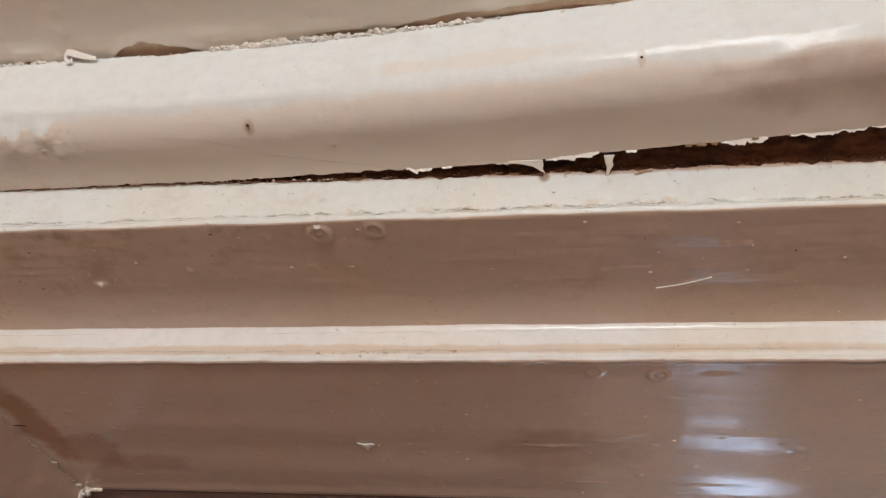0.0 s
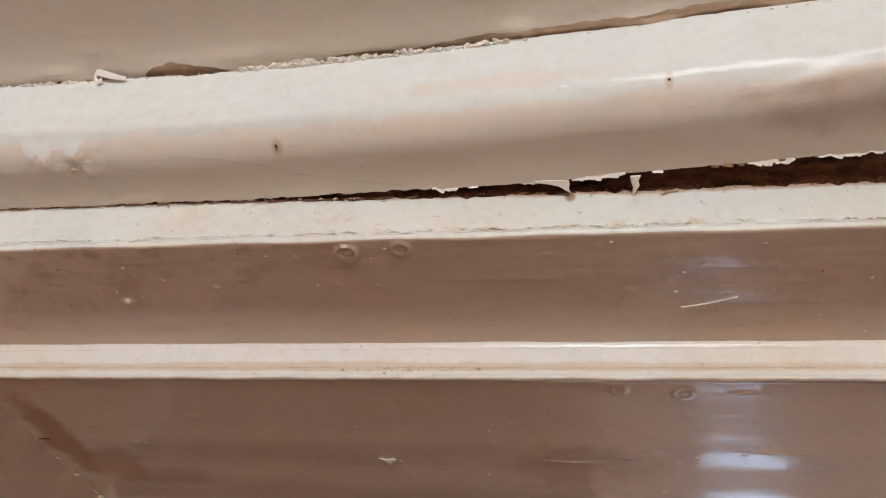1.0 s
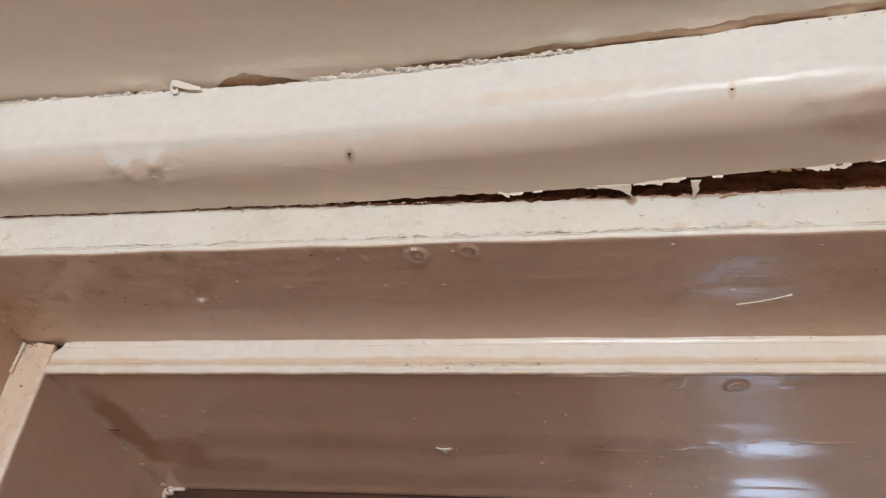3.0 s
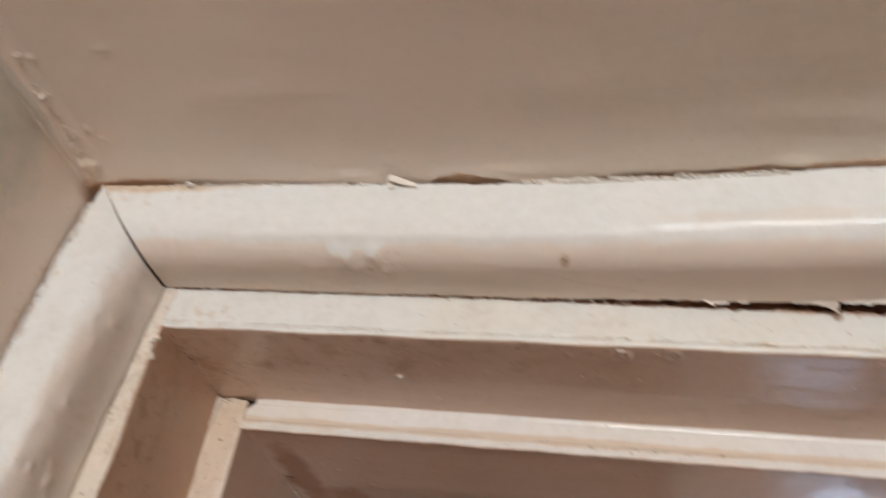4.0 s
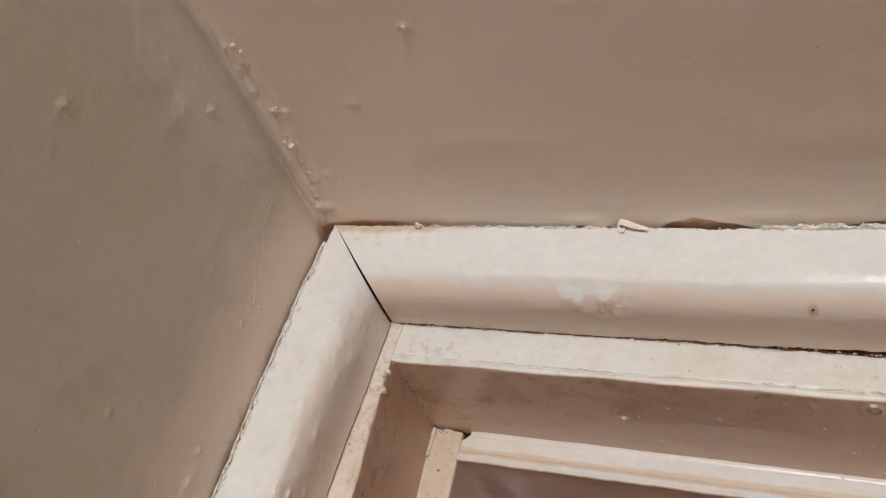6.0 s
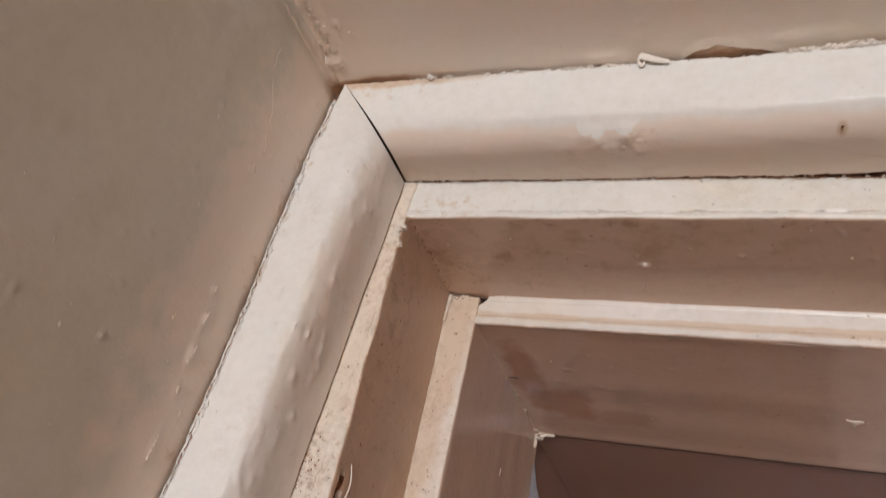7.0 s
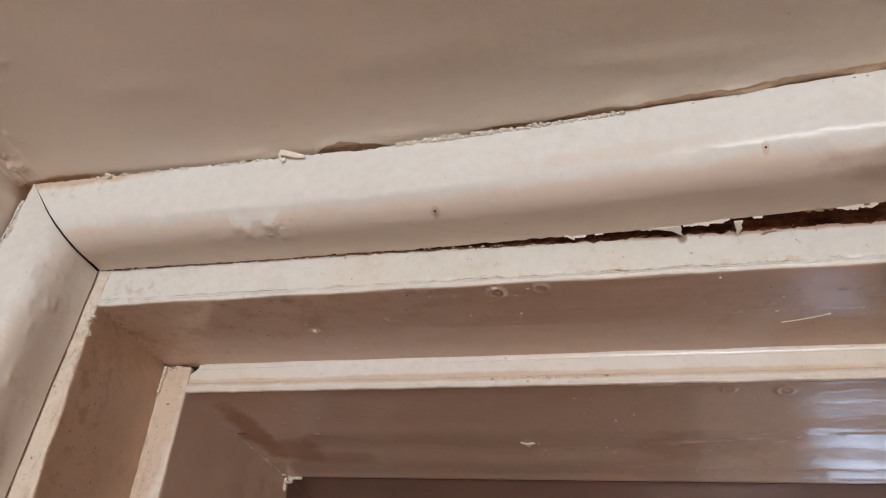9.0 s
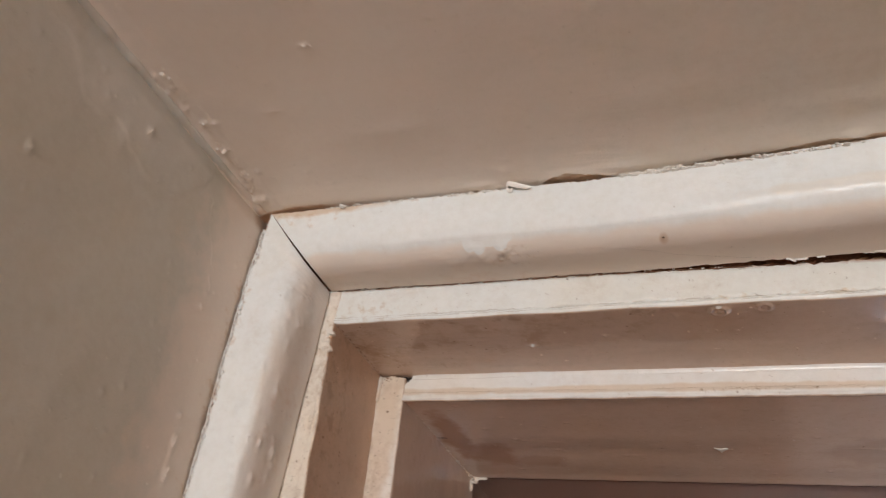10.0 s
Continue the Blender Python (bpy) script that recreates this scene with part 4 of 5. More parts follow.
part("paint_chips", bm, m_flake, jstop, "pale scuffs and chips in the shade-toned lining")
bm = bmesh.new()
for i in range(9):
    lump(bm, (0.0336 + 0.0006 * lr.random(), YJ - 0.0006 - 0.0006 * lr.random(), Z1 - 0.0020 - 0.0017 * i), 0.0006 + 0.0005 * lr.random(), 0.0006, 0.0010 + 0.0008 * lr.random(), i + 5, 2)
part("paint_lump", bm, m_stop_side, jstop, "pale lump of filler at the head of the stop")
# flat brown lumps that paint in the shade at the top joint
bm = bmesh.new()
for i in range(16):
    k = lr.random()
    r = 0.0002 + 0.0003 * lr.random() ** 2
    lump(bm, (0.0350 + 0.0090 * k, YJ - 0.0001, Z1 - 0.0014 - 0.0075 * (1 - k) ** 2 * lr.random()), r * 1.6, r * 0.5, r, i + 12)
part("joint_shade", bm, m_dust, jstop, "brown lumps standing for shade in the top joint")
# solid dark boxes set in the joints to stand for their shade
part("gap", box(0.0452, 0.0572, Y2 + 0.0022, Y2 + 0.02, 2.338, Z1 + 0.001), m_gap_dark, stop, "dark plug painting in the shade of the joint gap", smooth=False)
part("dark_joint", box(0.0416, 0.0486, YJ + 0.0025, YJ + 0.02, Z1 - 0.0025, Z1 + 0.0005), m_gap_dark, jstop, "dark strip painting in the joint's shade above the stop", smooth=False)
pane = part("pane", box(0.045, 1.12, 0.2292, 0.2332, 1.0, 2.345), m_glass, window, "dusty glass pane", smooth=False)
pane.visible_shadow = False
rows = []
for z in steps(2.3150, 2.12, 0.004) + [1.5, 1.0]:
    g = min(1.0, (2.3165 - z) / 0.05)
    x0 = stop_x(z) - 0.001
    rows.append([(x0, 0.2280, z), (x0 + 0.001 + 0.009 * g + wob(z, 0, 120, 0.0008, 3), 0.2284, z), (x0 + 0.001 + 0.011 * g + wob(z, 0, 90, 0.001, 4), 0.22915, z), (x0, 0.22915, z)])
part("putty", loft(rows), m_putty, window, "grey smeared putty along the pane")
part("sill", box(0.0, 1.15, 0.0, 0.30, 0.90, 1.0), m_casing, window)
part("apron", box(0.0, 1.15, 0.06, 0.24, 0.0, 0.90), m_casing, window)
part("far_jamb", box(1.09, 1.15, 0.034, 0.30, 1.0, 2.346), m_casing_side, window)

# ---- the quadrant mouldings ----
RY, RZ = 0.0165, 0.0160
FRONT = [(0.0, d) for d in steps(0.0015, 0.018, 0.0011)]
FRONT += [(RY - RY * math.cos(k * math.pi / 40), 0.018 + RZ * math.sin(k * math.pi / 40)) for k in range(1, 21)]
FRONT += [(y, 0.034 + 0.0006 * (y - RY) / 0.016) for y in steps(RY, 0.0318, 0.0009)[1:]]


def pull(x):
    """How far the loose length has sprung forward."""
    return 0.0134 * max(0.0, (x - 0.165) / 0.235) ** 1.55 if x < 0.46 else 0.0134 * (0.295 / 0.235) ** 1.55 * (1 - ease(x, 0.5, 1.1))


SPLIT = ((0.170, 0.0112), (0.182, 0.0120), (0.193, 0.0142), (0.2044, 0.0184), (0.211, 0.0217), (0.230, 0.0262), (0.2482, 0.0305), (0.254, 0.0333), (2, 0.0333))


def back_edge(x):
    """The rear of the underside where the bar has come away."""
    e = 0.0333 - pull(x)
    return e + (wob(x, 0, 130, 0.0011, 52) + wob(x, 0, 420, 0.0007, 53)) * ease(x, 0.19, 0.25) + wob(x, 0, 240, 0.0003, 54)


DRIPS = [(0.1150, 0.0335, 0.0024, 0.0035, 0.0010), (0.1197, 0.0355, 0.0024, 0.0036, 0.0013), (0.1308, 0.0338, 0.0028, 0.0038, 0.0012), (0.1335, 0.033, 0.003, 0.003, 0.0007),
         (0.018, 0.012, 0.001, 0.001, 0.0004), (0.061, 0.041, 0.001, 0.001, 0.0005), (0.2345, 0.044, 0.0014, 0.001, 0.0005), (0.2345, 0.03, 0.0008, 0.0008, 0.0004)]
for _ in range(34):
    DRIPS.append((0.10 + 0.045 * rnd.random(), 0.036 + 0.009 * rnd.random(), 0.0007 + 0.0012 * rnd.random(), 0.0006 + 0.0006 * rnd.random(), 0.0002 + 0.0004 * rnd.random()))
for _ in range(50):
    DRIPS.append((0.01 + 0.44 * rnd.random(), 0.05 * rnd.random(), 0.0004 + 0.0007 * rnd.random(), 0.0004 + 0.0005 * rnd.random(), 0.0002 + 0.0002 * rnd.random()))
for _ in range(12):
    DRIPS.append((0.36 + 0.09 * rnd.random(), 0.028 + 0.012 * rnd.random(), 0.006 + 0.006 * rnd.random(), 0.0010 + 0.001 * rnd.random(), 0.0004))
SIDE_LUMPS = [(0.069, 0.029, 0.0022, 0.0020, 0.0009), (0.131, 0.0275, 0.0024, 0.0022, 0.0011), (0.056, 0.044, 0.0014, 0.003, 0.0008), (0.1, 0.034, 0.003, 0.001, 0.0005)]
for _ in range(70):
    SIDE_LUMPS.append((0.03 + 0.2 * rnd.random(), 0.016 + 0.03 * rnd.random(), 0.0008 + 0.0030 * rnd.random(), 0.0006 + 0.0010 * rnd.random(), 0.0005 + 0.0006 * rnd.random()))


def girth(profile):
    s, out, last = 0.0, [], profile[0]
    for p in profile:
        s += math.hypot(p[0] - last[0], p[1] - last[1])
        out.append(s)
        last = p
    return out


GIRTH = girth(FRONT)


def relief(u, i, lumps, seed, ridge=0.0):
    """Profile point i pushed out along its normal: (forward, outward)."""
    a, b = FRONT[max(0, i - 1)], FRONT[min(len(FRONT) - 1, i + 1)]
    ty, td = b[0] - a[0], b[1] - a[1]
    n = math.hypot(ty, td)
    s = GIRTH[i]
    h = wob(u * 0.5, s, 60, 0.0004, seed) + wob(u, s, 150, 0.00018, seed + 1) + wob(u * 0.5, s, 380, 0.00005, seed + 2) + bumps(u, s, lumps)
    if ridge:
        h += 0.00045 * math.exp(-((s - 0.0255 - wob(u, 0, 60, 0.0012, seed)) / 0.0017) ** 2) * ridge
    return -td / n * h, ty / n * h


MITRE = 0.945
NFLAT = len([1 for p in FRONT if p[0] < 0.0075])


def under(y):
    """Depth below the ceiling of the bar's underside."""
    return 0.018 + RZ * math.sqrt(max(0.0, 1 - ((RY - y) / RY) ** 2)) if y < RY else 0.034 + 0.0006 * (y - RY) / 0.016


def rise(x, y):
    """Where the bar still sits tight its underside climbs towards the back."""
    return 0.0012 * (1 - ease(x, 0.15, 0.25)) * ease(y, RY, 0.0318)


def swell(x, y, d):
    s = 0.0165 + (math.acos(max(-1.0, 1 - y / RY)) * 0.01625 if y < RY else 0.0255 + y - RY)
    return wob(x * 0.5, s, 60, 0.0004, 60) + wob(x, s, 150, 0.00018, 61) + wob(x * 0.5, s, 380, 0.00005, 62) + bumps(x, s, DRIPS)


rows = []
for x in steps(0.0, 0.46, 0.0010) + steps(0.5, 1.12, 0.1):
    off = pull(x)
    k = max(0.0, 1 - x / 0.05)
    pts = []
    for i, (y, d) in enumerate(FRONT[:NFLAT]):
        fy, fd = relief(x, i, DRIPS, 60, ease(x, 0.05, 0.08) * (1 - ease(x, 0.21, 0.25)))
        if i == 0:
            fd += (max(0.0, wob(x, 0, 300, 0.0012, 70)) + max(0.0, wob(x, 0, 90, 0.001, 71))) * (1 - 0.6 * ease(x, 0.22, 0.27)) - 0.0013 * ease(x, 0.22, 0.27)
        pts.append((y + fy - off, d + fd))
    cut = along(x, SPLIT) + wob(x, 0, 330, 0.0004, 51) * ease(x, 0.185, 0.21) * (x < 0.25)
    y0 = FRONT[NFLAT - 1][0]
    rim = min(back_edge(x), cut - off) + off
    for j in range(1, 19):
        y = y0 + (rim - y0) * j / 18
        pts.append((y - off, under(y) - rise(x, y) + swell(x, y, under(y))))
    deep = 0.009 * ease(x, 0.168, 0.176)
    slit = min(0.00005, 0.3 * off)
    near, far_ = pts[-1], cut - off + slit
    pts.append((near[0], near[1] - deep))
    pts.append((far_ if x < 0.254 else near[0], near[1] - deep))
    for j in range(0, 13):
        y = cut + (0.0331 - 0.0007 * ease(x, 0.10, 0.24) + wob(x, 0, 240, 0.0008, 54) + wob(x, 0, 600, 0.0006, 55) - cut) * j / 12
        if x >= 0.254:
            pts.append((near[0], near[1] - deep))
        else:
            pts.append((max(y - off + slit, near[0] + slit), under(min(y, 0.0318)) - rise(x, y) + swell(x, y, under(min(y, 0.0318)))))
    last = pts[-1]
    pts += [(last[0] + 0.0001, last[1] - 0.0012), (last[0] - 0.002, 0.022), (max(0.006 - off, last[0] - 0.012), 0.0012)]
    sec = []
    for y, d in pts:
        gap = 0.0001
        sec.append((x + (WALL + 0.0023 + d * 0.901 + gap) * k, y, CEIL - d))
    rows.append(sec)
moulding = thing("quarter_round", "white gloss-painted quarter-round timber strip sprung loose from the window head", "wood strip", group="corner strips")
bar = part("bar", loft(rows), m_mould, moulding)
# split and mitred ends near-black, gap shade painted in
band(bar, m_gap_dark, NFLAT + 17, NFLAT + 20, len(rows[0]), len(rows), True)


bm = bmesh.new()
for i in range(16):
    x = 0.106 + 0.040 * (lr.random() * 0.6 + 0.4 * lr.random())
    y = 0.0065 + 0.0085 * lr.random()
    r = 0.0004 + 0.0006 * lr.random() ** 2
    lump(bm, (x, y, CEIL - under(y) + 0.0001), r * (1.1 + lr.random()), r * 0.9, r * 0.35, i + 21, 2)
part("paint_wrinkles", bm, m_mould, moulding, "wrinkled runs in the paint")


def nail(x, y, z, r, parent, tilt):
    bm = bmesh.new()
    bmesh.ops.create_cone(bm, segments=14, radius1=r * 0.8, radius2=r, depth=0.0006, cap_ends=True)
    bmesh.ops.bevel(bm, geom=bm.edges[:], offset=r * 0.12, segments=1, affect="EDGES")
    bm.transform(pose(x, y, z, tilt, 0, 0))
    part("nail_head", bm, m_rust, parent, "rusty brown nail head")


nail(0.2070, 0.0089 - pull(0.2070), 2.3671, 0.00055, moulding, 30)
nail(0.3352, 0.0026 - pull(0.3352), 2.3733, 0.0005, moulding, 55)

# torn paint along the lower edge: separate jagged slivers
for n_, (x0, x1, most) in enumerate(((0.2575, 0.2665, 0.0014), (0.2700, 0.2735, 0.0009), (0.2885, 0.3030, 0.0020), (0.3050, 0.3225, 0.0019), (0.3310, 0.3345, 0.0010),
                                     (0.3605, 0.3745, 0.0019), (0.3810, 0.4030, 0.0015), (0.4040, 0.4200, 0.0012), (0.4230, 0.4560, 0.0016))):
    teeth = [x0]
    while teeth[-1] < x1:
        teeth.append(teeth[-1] + 0.0012 + 0.0035 * rnd.random() ** 2)
    bm = bmesh.new()
    size = [most * (0.2 + 0.9 * rnd.random()) for _ in teeth]
    prev = None
    for x in steps(x0, x1, 0.0004):
        k = max(i for i, v in enumerate(teeth) if v <= x + 1e-9)
        u = (x - teeth[k]) / 0.003
        reach = size[k] * (0.45 + 0.55 * min(1.0, u)) * ease(x, x0 - 0.0002, x0 + 0.0045) * (1 - ease(x, x1 - 0.0015, x1 + 0.0002)) + wob(x, 0, 800, 0.0005, n_)
        e = back_edge(x)
        reach = max(0.00005, reach)
        pts = ((e - 0.0004, 2.3658), (e - 0.0001, 2.3653), (e + reach * 0.6, 2.3650), (e + reach, 2.3648 - reach * 0.25), (e + reach, 2.3650 - reach * 0.25), (e - 0.0001, 2.3660))
        ring = [bm.verts.new((x, y, z)) for y, z in pts]
        if prev:
            for i in range(6):
                bm.faces.new((prev[i], prev[(i + 1) % 6], ring[(i + 1) % 6], ring[i]))
        else:
            bm.faces.new(ring[::-1])
        prev = ring
    bm.faces.new(prev)
    part("torn_paint", bm, m_flake, moulding, "ragged white torn paint edge")
bm = bmesh.new()
e = back_edge(0.3255)
chip_sheet(bm, [(0.3240, e, 2.3649), (0.3274, e, 2.3650), (0.3266, e + 0.0018, 2.3646), (0.3271, e + 0.0036, 2.3642), (0.3259, e + 0.0058, 2.3637), (0.3254, e + 0.0080, 2.3631), (0.3246, e + 0.0070, 2.3634), (0.3250, e + 0.0046, 2.3639), (0.3244, e + 0.0024, 2.3644)], 0.0006, 0.0005)
tagged(mesh_ob("paint_flake", bm, m_flake), "white torn paint flake hanging in the dark gap", "paint flake", "loose paint flakes")
bm = bmesh.new()
e = back_edge(0.303)
chip_sheet(bm, [(0.2925, e - 0.0004, 2.3650), (0.2990, e - 0.0005, 2.3650), (0.3040, e - 0.0004, 2.3650), (0.3043, e + 0.0014, 2.3647), (0.3039, e + 0.0030, 2.3643), (0.3046, e + 0.0047, 2.3640), (0.3034, e + 0.0034, 2.3642), (0.3027, e + 0.0027, 2.3644), (0.3012, e + 0.0020, 2.3646), (0.2998, e + 0.0013, 2.3648), (0.2976, e + 0.0008, 2.3649), (0.2950, e + 0.0004, 2.3650)], 0.0004, 0.0004)
tagged(mesh_ob("paint_flake", bm, m_flake), "pointed white paint flake hanging over the gap", "paint flake", "loose paint flakes")
for xx, rr in ((0.3505, 0.0014), (0.3545, 0.0018), (0.3585, 0.0012), (0.3705, 0.0013), (0.381, 0.001)):
    bm = bmesh.new()
    lump(bm, (xx, back_edge(xx) + 0.0002, 2.3655), rr * 0.9, rr * 0.4, rr * 0.4, xx * 900, 3)
    tagged(mesh_ob("splinter", bm, m_wood), "orange splinter of raw timber under the moulding", "splinter", "splinters in the gap")

for xx, zz, ln in ((0.3375, 2.3636, 0.0034), (0.3352, 2.3628, 0.002), (0.2945, 2.3652, 0.003), (0.2885, 2.3655, 0.0026)):
    bm = bmesh.new()
    for i in range(3):
        lump(bm, (xx + ln * (i - 1) * 0.35, 0.0337, zz + 0.0002 * i), ln * 0.4, 0.0003, 0.0004, xx * 500 + i)
    tagged(mesh_ob("splinter", bm, m_wood), "light brown timber splinter stuck on the casing", "splinter", "splinters in the gap")
bm = bmesh.new()
for i in range(60):
    xx = 0.035 + 0.215 * rnd.random()
    crumb(bm, (xx, 0.0332 + 0.0005 * rnd.random(), 2.3652 + 0.0021 * (1 - ease(xx, 0.15, 0.25)) + 0.0003 * rnd.random()), 0.00025 + 0.0004 * rnd.random() ** 2, i + 700, 0.7)
for i in range(90):
    xx = 0.030 + 0.215 * rnd.random()
    zz = 2.3649 + 0.0011 * (1 - ease(xx, 0.15, 0.25))
    wrinkle(bm, (xx, 0.0338, zz - 0.0003 * rnd.random()), (1, 0, 0.1 * (rnd.random() - 0.5)), (0, 0.6, 0.8), 0.0012 + 0.004 * rnd.random() ** 2, 0.00015 + 0.0002 * rnd.random(), 0.0006 * (rnd.random() - 0.5), i)
part("joint_crumbs", bm, m_caulk, moulding, "crumbs and lips of paint along the joint")
bm = bmesh.new()
for i in range(170):
    xx = 0.028 + 0.222 * rnd.random() ** 0.9
    zz = 2.3654 + 0.0011 * (1 - ease(xx, 0.15, 0.25))
    wrinkle(bm, (xx, 0.0334, zz - 0.0002 + 0.0003 * rnd.random()), (1, 0, 0), (0, 0.6, 0.8), 0.0015 + 0.004 * rnd.random() ** 2, (0.00016 + 0.0002 * rnd.random()) * (0.7 + xx * 4), 0.0006 * (rnd.random() - 0.5), i + 40)
part("joint_crack", bm, m_dust, moulding, "brown broken crack along the joint")
bm = bmesh.new()
for i in range(460):
    xx = 0.185 + 0.27 * rnd.random() ** 0.8
    crumb(bm, (xx, 0.0330 + 0.0014 * rnd.random(), 2.3652 + 0.0021 * (1 - ease(xx, 0.15, 0.25)) + 0.0030 * rnd.random() ** 3), 0.00012 + 0.00028 * rnd.random() ** 2, i + 900, 0.7)
part("wood_dust", bm, m_dust, moulding, "brown crumbs of rotten timber")

# crumbling filler along the top edge
bm = bmesh.new()
for a, b, n, r in ((0.030, 0.108, 150, 0.0007), (0.095, 0.13, 70, 0.0008), (0.150, 0.192, 26, 0.0005), (0.188, 0.232, 240, 0.0010), (0.232, 0.285, 190, 0.0008), (0.285, 0.45, 90, 0.0005)):
    for i in range(n):
        xx = a + (b - a) * rnd.random()
        crumb(bm, (xx, -pull(xx) - 0.0003 - (0.0012 + wob(xx, 0, 120, 0.0012, 75)) * ease(xx, 0.185, 0.20) * (1 - ease(xx, 0.285, 0.30)) * rnd.random() + 0.002 * rnd.random(), CEIL - 0.0012 - 0.0010 * rnd.random()), r * (0.5 + 0.8 * rnd.random()), i + xx * 100)
for i in range(9):
    crumb(bm, (0.0422 + 0.0016 * (rnd.random() - 0.5), -0.0012 + 0.002 * (rnd.random() - 0.5), CEIL - 0.0012 - 0.002 * rnd.random()), 0.0010, i + 300, 0.9)
part("crumbling_filler", bm, m_caulk, moulding, "crumbly white filler along the top")
rows = []
for k in range(30):
    u = k / 29
    if u < 0.55:
        xx, up = 0.1455 - 0.0105 * u / 0.55, 0.0003 + 0.0024 * (u / 0.55) ** 1.3
    else:
        a = (u - 0.55) / 0.45 * 4.0
        xx, up = 0.1350 - 0.0014 * math.sin(a), 0.0012 + 0.0015 * math.cos(a)
    wide = 0.0004 + 0.0007 * math.sin(math.pi * min(1.0, u / 0.8) * 0.9)
    yc = -0.0018 - 0.7 * up
    rows.append([Vector((xx, yc + 0.6 * wide, 2.3958 + up - 0.8 * wide)), Vector((xx - 0.0002, yc - 0.0002, 2.3960 + up)), Vector((xx, yc - 0.6 * wide, 2.3962 + up + 0.8 * wide)), Vector((xx + 0.0004, yc - 0.4 * wide, 2.3964 + up + 0.8 * wide)), Vector((xx + 0.0003, yc + 0.0002, 2.3963 + up)), Vector((xx + 0.0004, yc + 0.8 * wide, 2.3960 + up - 0.8 * wide))])
tagged(mesh_ob("paint_flake", loft(rows), m_flake), "curled white paint flake lying on the strip's top edge", "paint flake", "loose paint flakes")

# upright moulding in the corner
rows = []
for q in steps(0.0, 0.28, 0.0013) + [0.5, 1.0, 1.6, 2.36]:
    z = CEIL - q
    sec = []
    for i, (y, d) in enumerate(FRONT):
        fy, fd = relief(q, i, SIDE_LUMPS, 80, 0.4 * ease(q, 0.08, 0.12))
        dd = d + fd
        if d > 0.018:
            wider = 0.018 + RZ * min(1.0, (d - 0.018) / RZ) ** 0.48 + max(0.0, d - 0.034)
            dd += (wider - d) * ease(q, 0.03, 0.09)
        if i == 0:
            dd += -0.0009 + wob(q, 0, 200, 0.0005, 90) + wob(q, 0, 600, 0.0005, 91)
        k = max(0.0, 1 - q / 0.05)
        gap = 0.0001
        sec.append((WALL + 0.001 + dd * MITRE * 0.955 + (0.0035 * ease(q, 0.04, 0.17) + 0.0015 * (1 - ease(q, 0.0, 0.035))) * max(0.0, 1 - dd / 0.031), min(y + fy, 0.0318), z - (dd + gap) * k))
    k = max(0.0, 1 - q / 0.05)
    sec += [(WALL + 0.0006 + 0.034 * MITRE * 0.955, 0.0326, z - 0.0345 * k), (WALL + 0.0055, 0.0326, z - 0.003 * k)]
    rows.append(sec)
upright = thing("quarter_round", "white gloss-painted upright quarter-round timber strip in the wall corner", "wood strip", group="corner strips")
ubar = part("bar", loft(rows), m_mould_side, upright)
band(ubar, m_rot, len(FRONT), len(FRONT) + 2, len(rows[0]), len(rows), True)
bm = bmesh.new()
for i in range(120):
    q = 0.016 + 0.235 * lr.random()
    w = WALL + 0.0035 * ease(q, 0.04, 0.17)
    wrinkle(bm, (w + 0.0021 + 0.0009 * (lr.random() - 0.5), -0.0003, CEIL - q), (0.15 * (lr.random() - 0.5), 0, 1), (1, 0, 0), 0.0015 + 0.005 * lr.random() ** 2, 0.00018 + 0.00028 * lr.random(), 0.0008 * (lr.random() - 0.5), i)
for i in range(26):
    q, i_ = 0.03 + 0.2 * lr.random(), lr.randrange(22, 34)
    y, d = FRONT[i_]
    r = 0.00015 + 0.0003 * lr.random() ** 2
    lump(bm, (WALL + 0.0008 + d * MITRE * 0.955 + 0.0035 * ease(q, 0.04, 0.17) * max(0.0, 1 - d / 0.03), y, CEIL - max(q, d + 0.004)), r, r, r * (1 + 2 * lr.random()), i)
for x, z, r in ((0.0200, 2.2690, 0.0017), (0.0216, 2.3305, 0.0013)):
    q = CEIL - z
    d = min(0.0335, (x - WALL - 0.001 - 0.0035 * ease(q, 0.04, 0.17) * 0.4) / (MITRE * 0.955))
    y = 0.0 if d < 0.018 else RY - RY * math.sqrt(max(0.0, 1 - ((d - 0.018) / RZ) ** 2))
    lump(bm, (x - 0.0004, y + 0.0005, z), r * 0.9, r * 0.5, r * 1.3, z * 90, 3)
for i in range(60):
    z = 2.20 + 0.12 * lr.random()
    d = 0.026 + 0.007 * lr.random()
    y = RY - RY * math.sqrt(max(0.0, 1 - ((d - 0.018) / RZ) ** 2))
    r = 0.00025 + 0.0004 * lr.random() ** 2
    lump(bm, (WALL + 0.001 + d * MITRE * 0.955 + 0.0035 * max(0.0, 1 - d / 0.031) - 0.0001, y + 0.0001, z), r * 0.7, r * 0.6, r * (1.2 + 2 * lr.random()), i + 5)
for q, r in ((0.030, 0.0016), (0.0335, 0.0012), (0.058, 0.0014), (0.061, 0.0017), (0.0645, 0.0012), (0.098, 0.0010), (0.131, 0.0011), (0.166, 0.0013), (0.170, 0.0010)):
    lump(bm, (WALL + 0.0035 * ease(q, 0.04, 0.17) + 0.0026, -0.0002, CEIL - q), r * 0.8, r * 0.6, r * 1.2, q * 700, 3)
rows = []
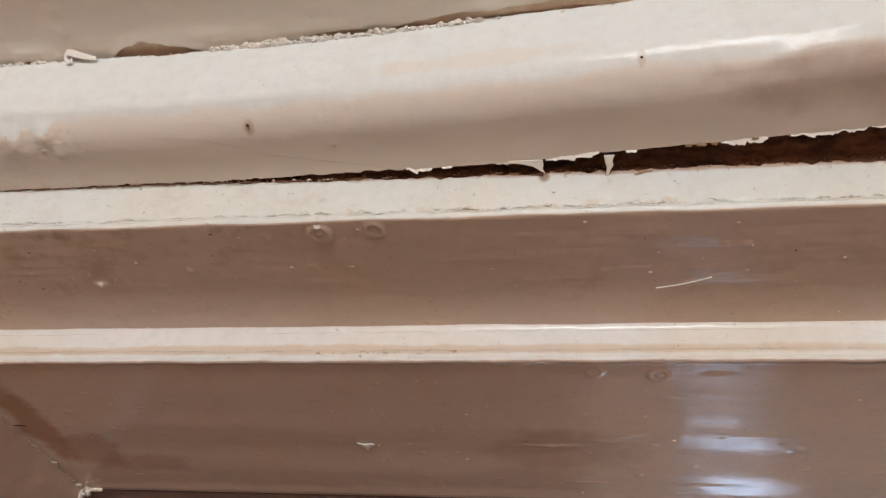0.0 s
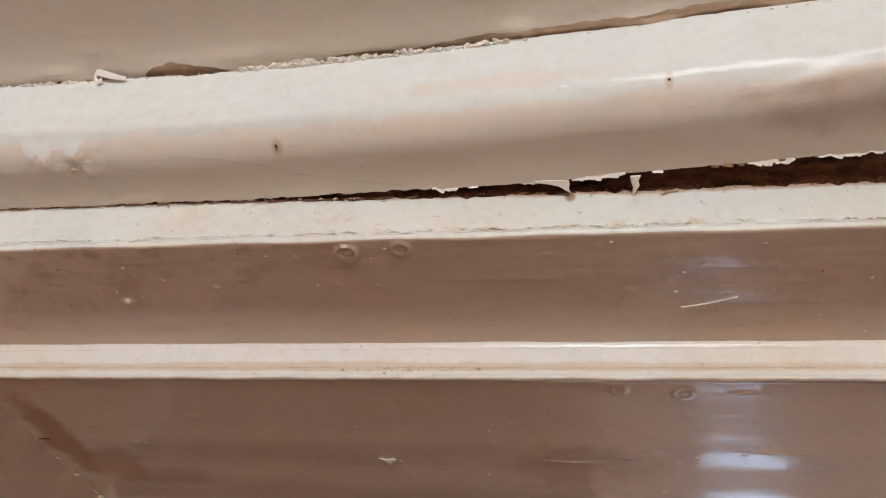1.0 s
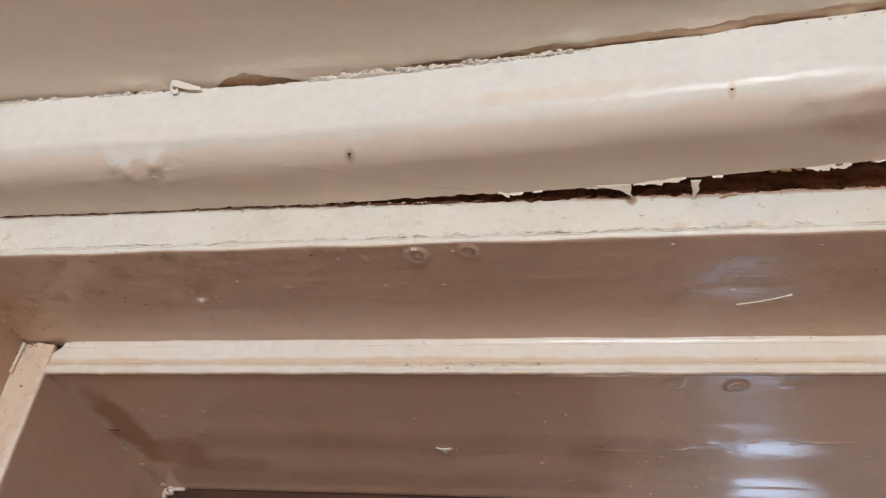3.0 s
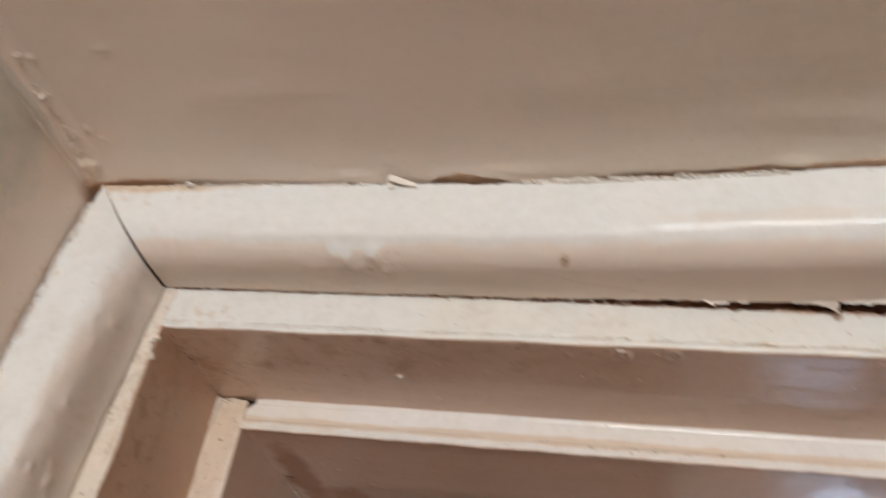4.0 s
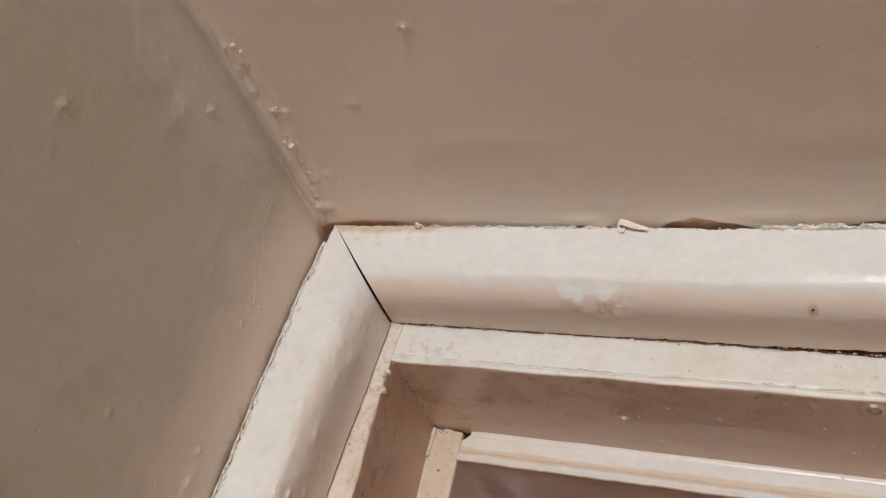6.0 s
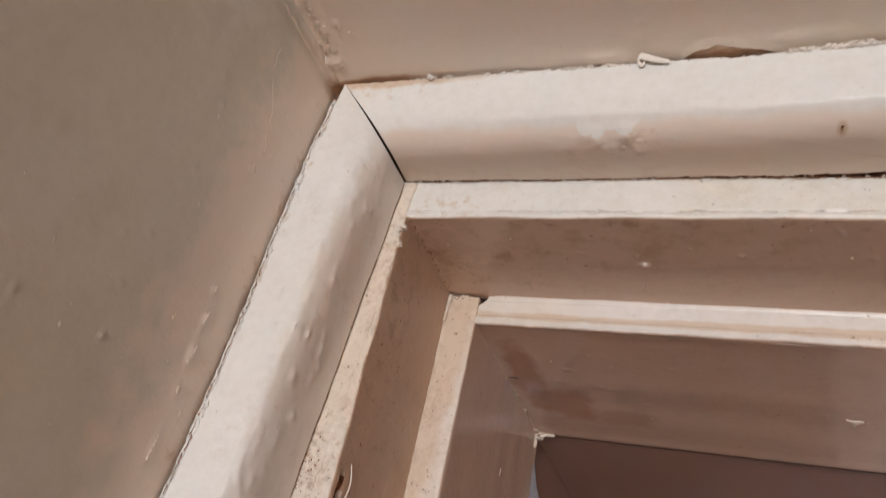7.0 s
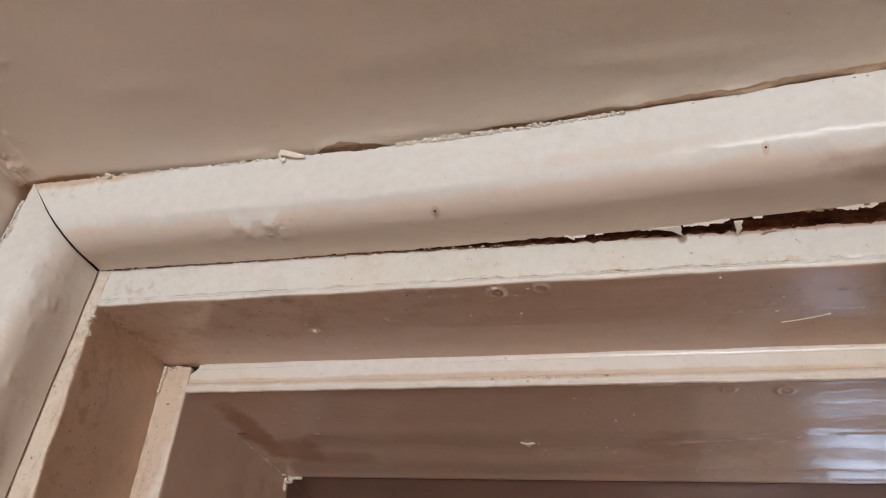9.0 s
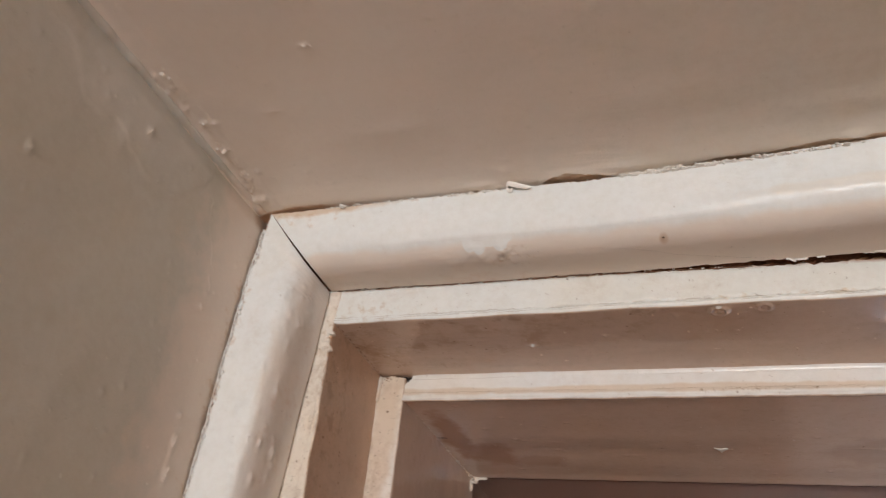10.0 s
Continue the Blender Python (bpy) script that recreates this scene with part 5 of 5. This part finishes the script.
for q in steps(0.012, 0.262, 0.0005):
    w = WALL + 0.0035 * ease(q, 0.04, 0.17) + 0.0006 * (1 - ease(q, 0.0, 0.035))
    inner = w + 0.0010 + wob(q, 0, 60, 0.0009, 64) + wob(q, 0, 190, 0.0007, 65) + wob(q, 0, 600, 0.0004, 63)
    outer = inner + max(0.0003, 0.0014 + wob(q, 0, 60, 0.0014, 66) + wob(q, 0, 300, 0.0009, 67))
    high = max(0.0001, 0.0009 + wob(q, 0, 75, 0.0008, 68) + wob(q, 0, 350, 0.0005, 69))
    rows.append([(inner, 0.0012, CEIL - q), (inner - 0.0001, -high * 0.7, CEIL - q), (inner + 0.0003, -high, CEIL - q), ((inner + outer) / 2, -high * 0.8, CEIL - q), (outer, -0.0001, CEIL - q), (outer, 0.0012, CEIL - q)])
part("cracked_paint", loft(rows), m_mould_side, upright, "ragged raised paint edge along the wall")
dark = bmesh.new()
for i in range(110):
    q = 0.016 + 0.245 * i / 110 + 0.001 * lr.random()
    w = WALL + 0.0035 * ease(q, 0.04, 0.17) + 0.0006 * (1 - ease(q, 0.0, 0.035))
    wrinkle(dark, (w + 0.0021 + wob(q, 0, 60, 0.0011, 64) + wob(q, 0, 190, 0.0009, 65), -max(0.0001, 0.0009 + wob(q, 0, 75, 0.0008, 68) + wob(q, 0, 350, 0.0005, 69)) * 0.9, CEIL - q), (0.2 * (lr.random() - 0.5), 0, 1), (1, 0, 0), 0.0014 + 0.0030 * lr.random() ** 2, 0.00012 + 0.00022 * lr.random() ** 2, 0.0006 * (lr.random() - 0.5), i + 9)
part("wall_crack", dark, m_rot, upright, "thin dark broken crack along the wall")
part("flaked_lip", bm, m_mould_side, upright, "flaked lips and runs of paint")

# a bristle stuck in the paint of the head casing
a, b = Vector((0.3417, 0.0738, Z1 - 0.0006)), Vector((0.3600, 0.0680, Z1 - 0.0007))
rows = []
for k in range(13):
    p = a.lerp(b, k / 12) + Vector((0, 0.0007 * math.sin(k / 12 * math.pi), 0))
    r = 0.00022 if k < 12 else 0.0004
    rows.append([p + Vector((0, r * math.cos(t), r * math.sin(t))) for t in (0, 1.047, 2.094, 3.1416, 4.189, 5.236)])
bristle = mesh_ob("paint_brush_bristle", loft(rows), m_flake)
tagged(bristle, "pale brush bristle stuck in the paint", "bristle")

# ---- the rest of the two rooms ----
def slab(name, label, kind, mat, *size):
    return tagged(mesh_ob(name, box(*size), mat, smooth=False), label, kind, kind="structure")


slab("floor", "brown worn timber floor", "floor", m_floor, -0.12, 2.7, -5.6, 3.2, -0.1, 0.0)
slab("wall_east", "plain painted wall", "wall", m_plain, 2.6, 2.7, -5.6, 0.3, 0.0, 2.52)
slab("wall_north", "plain painted wall beside the window", "wall", m_plain, 1.15, 2.6, 0.034, 0.30, 0.0, 2.40)
slab("lintel", "timber lintel above the window", "wall", m_brown, -0.12, 2.6, 0.2335, 0.42, 2.3335, 2.52)
back = thing("wall_south", "plain painted wall with a window opening", "wall", "structure")
for n, x0, x1, z0, z1 in (("panel", -0.12, 0.02, 0.0, 2.4), ("panel", 1.22, 2.7, 0.0, 2.4), ("panel", 0.02, 1.22, 0.0, 1.36), ("panel", 0.02, 1.22, 2.28, 2.4)):
    part(n, box(x0, x1, -5.6, -5.48, z0, z1), m_plain, back, smooth=False)
slab("ceiling_beyond", "dark brown stained board ceiling of the room beyond", "ceiling", m_brown, -0.8, 2.7, 0.42, 3.2, 2.46, 2.52)
slab("jamb_beyond", "brown timber jamb beyond the pane", "wall", m_brown, -0.12, 0.047, 0.2335, 0.42, 0.0, 2.3335)
slab("wall_beyond_west", "brown wall of the room beyond", "wall", m_brown, -0.8, -0.7, 0.30, 3.2, 0.0, 2.46)
slab("wall_beyond_east", "brown wall of the room beyond", "wall", m_brown, 2.6, 2.7, 0.30, 3.2, 0.0, 2.46)
far = thing("wall_beyond_north", "unseen brown far wall with a wide opening for the lamps", "wall", "structure")
for x0, x1, z0, z1 in ((-0.8, 0.33, 0.0, 2.46), (2.32, 2.7, 0.0, 2.46), (0.33, 2.32, 0.0, 0.32), (0.33, 2.32, 1.64, 2.46)):
    part("panel", box(x0, x1, 3.1, 3.2, z0, z1), m_brown, far, smooth=False)
slab("ground", "pale open ground outside the house", "ground", m_plain, -400, 400, -400, 400, -0.3, -0.12)
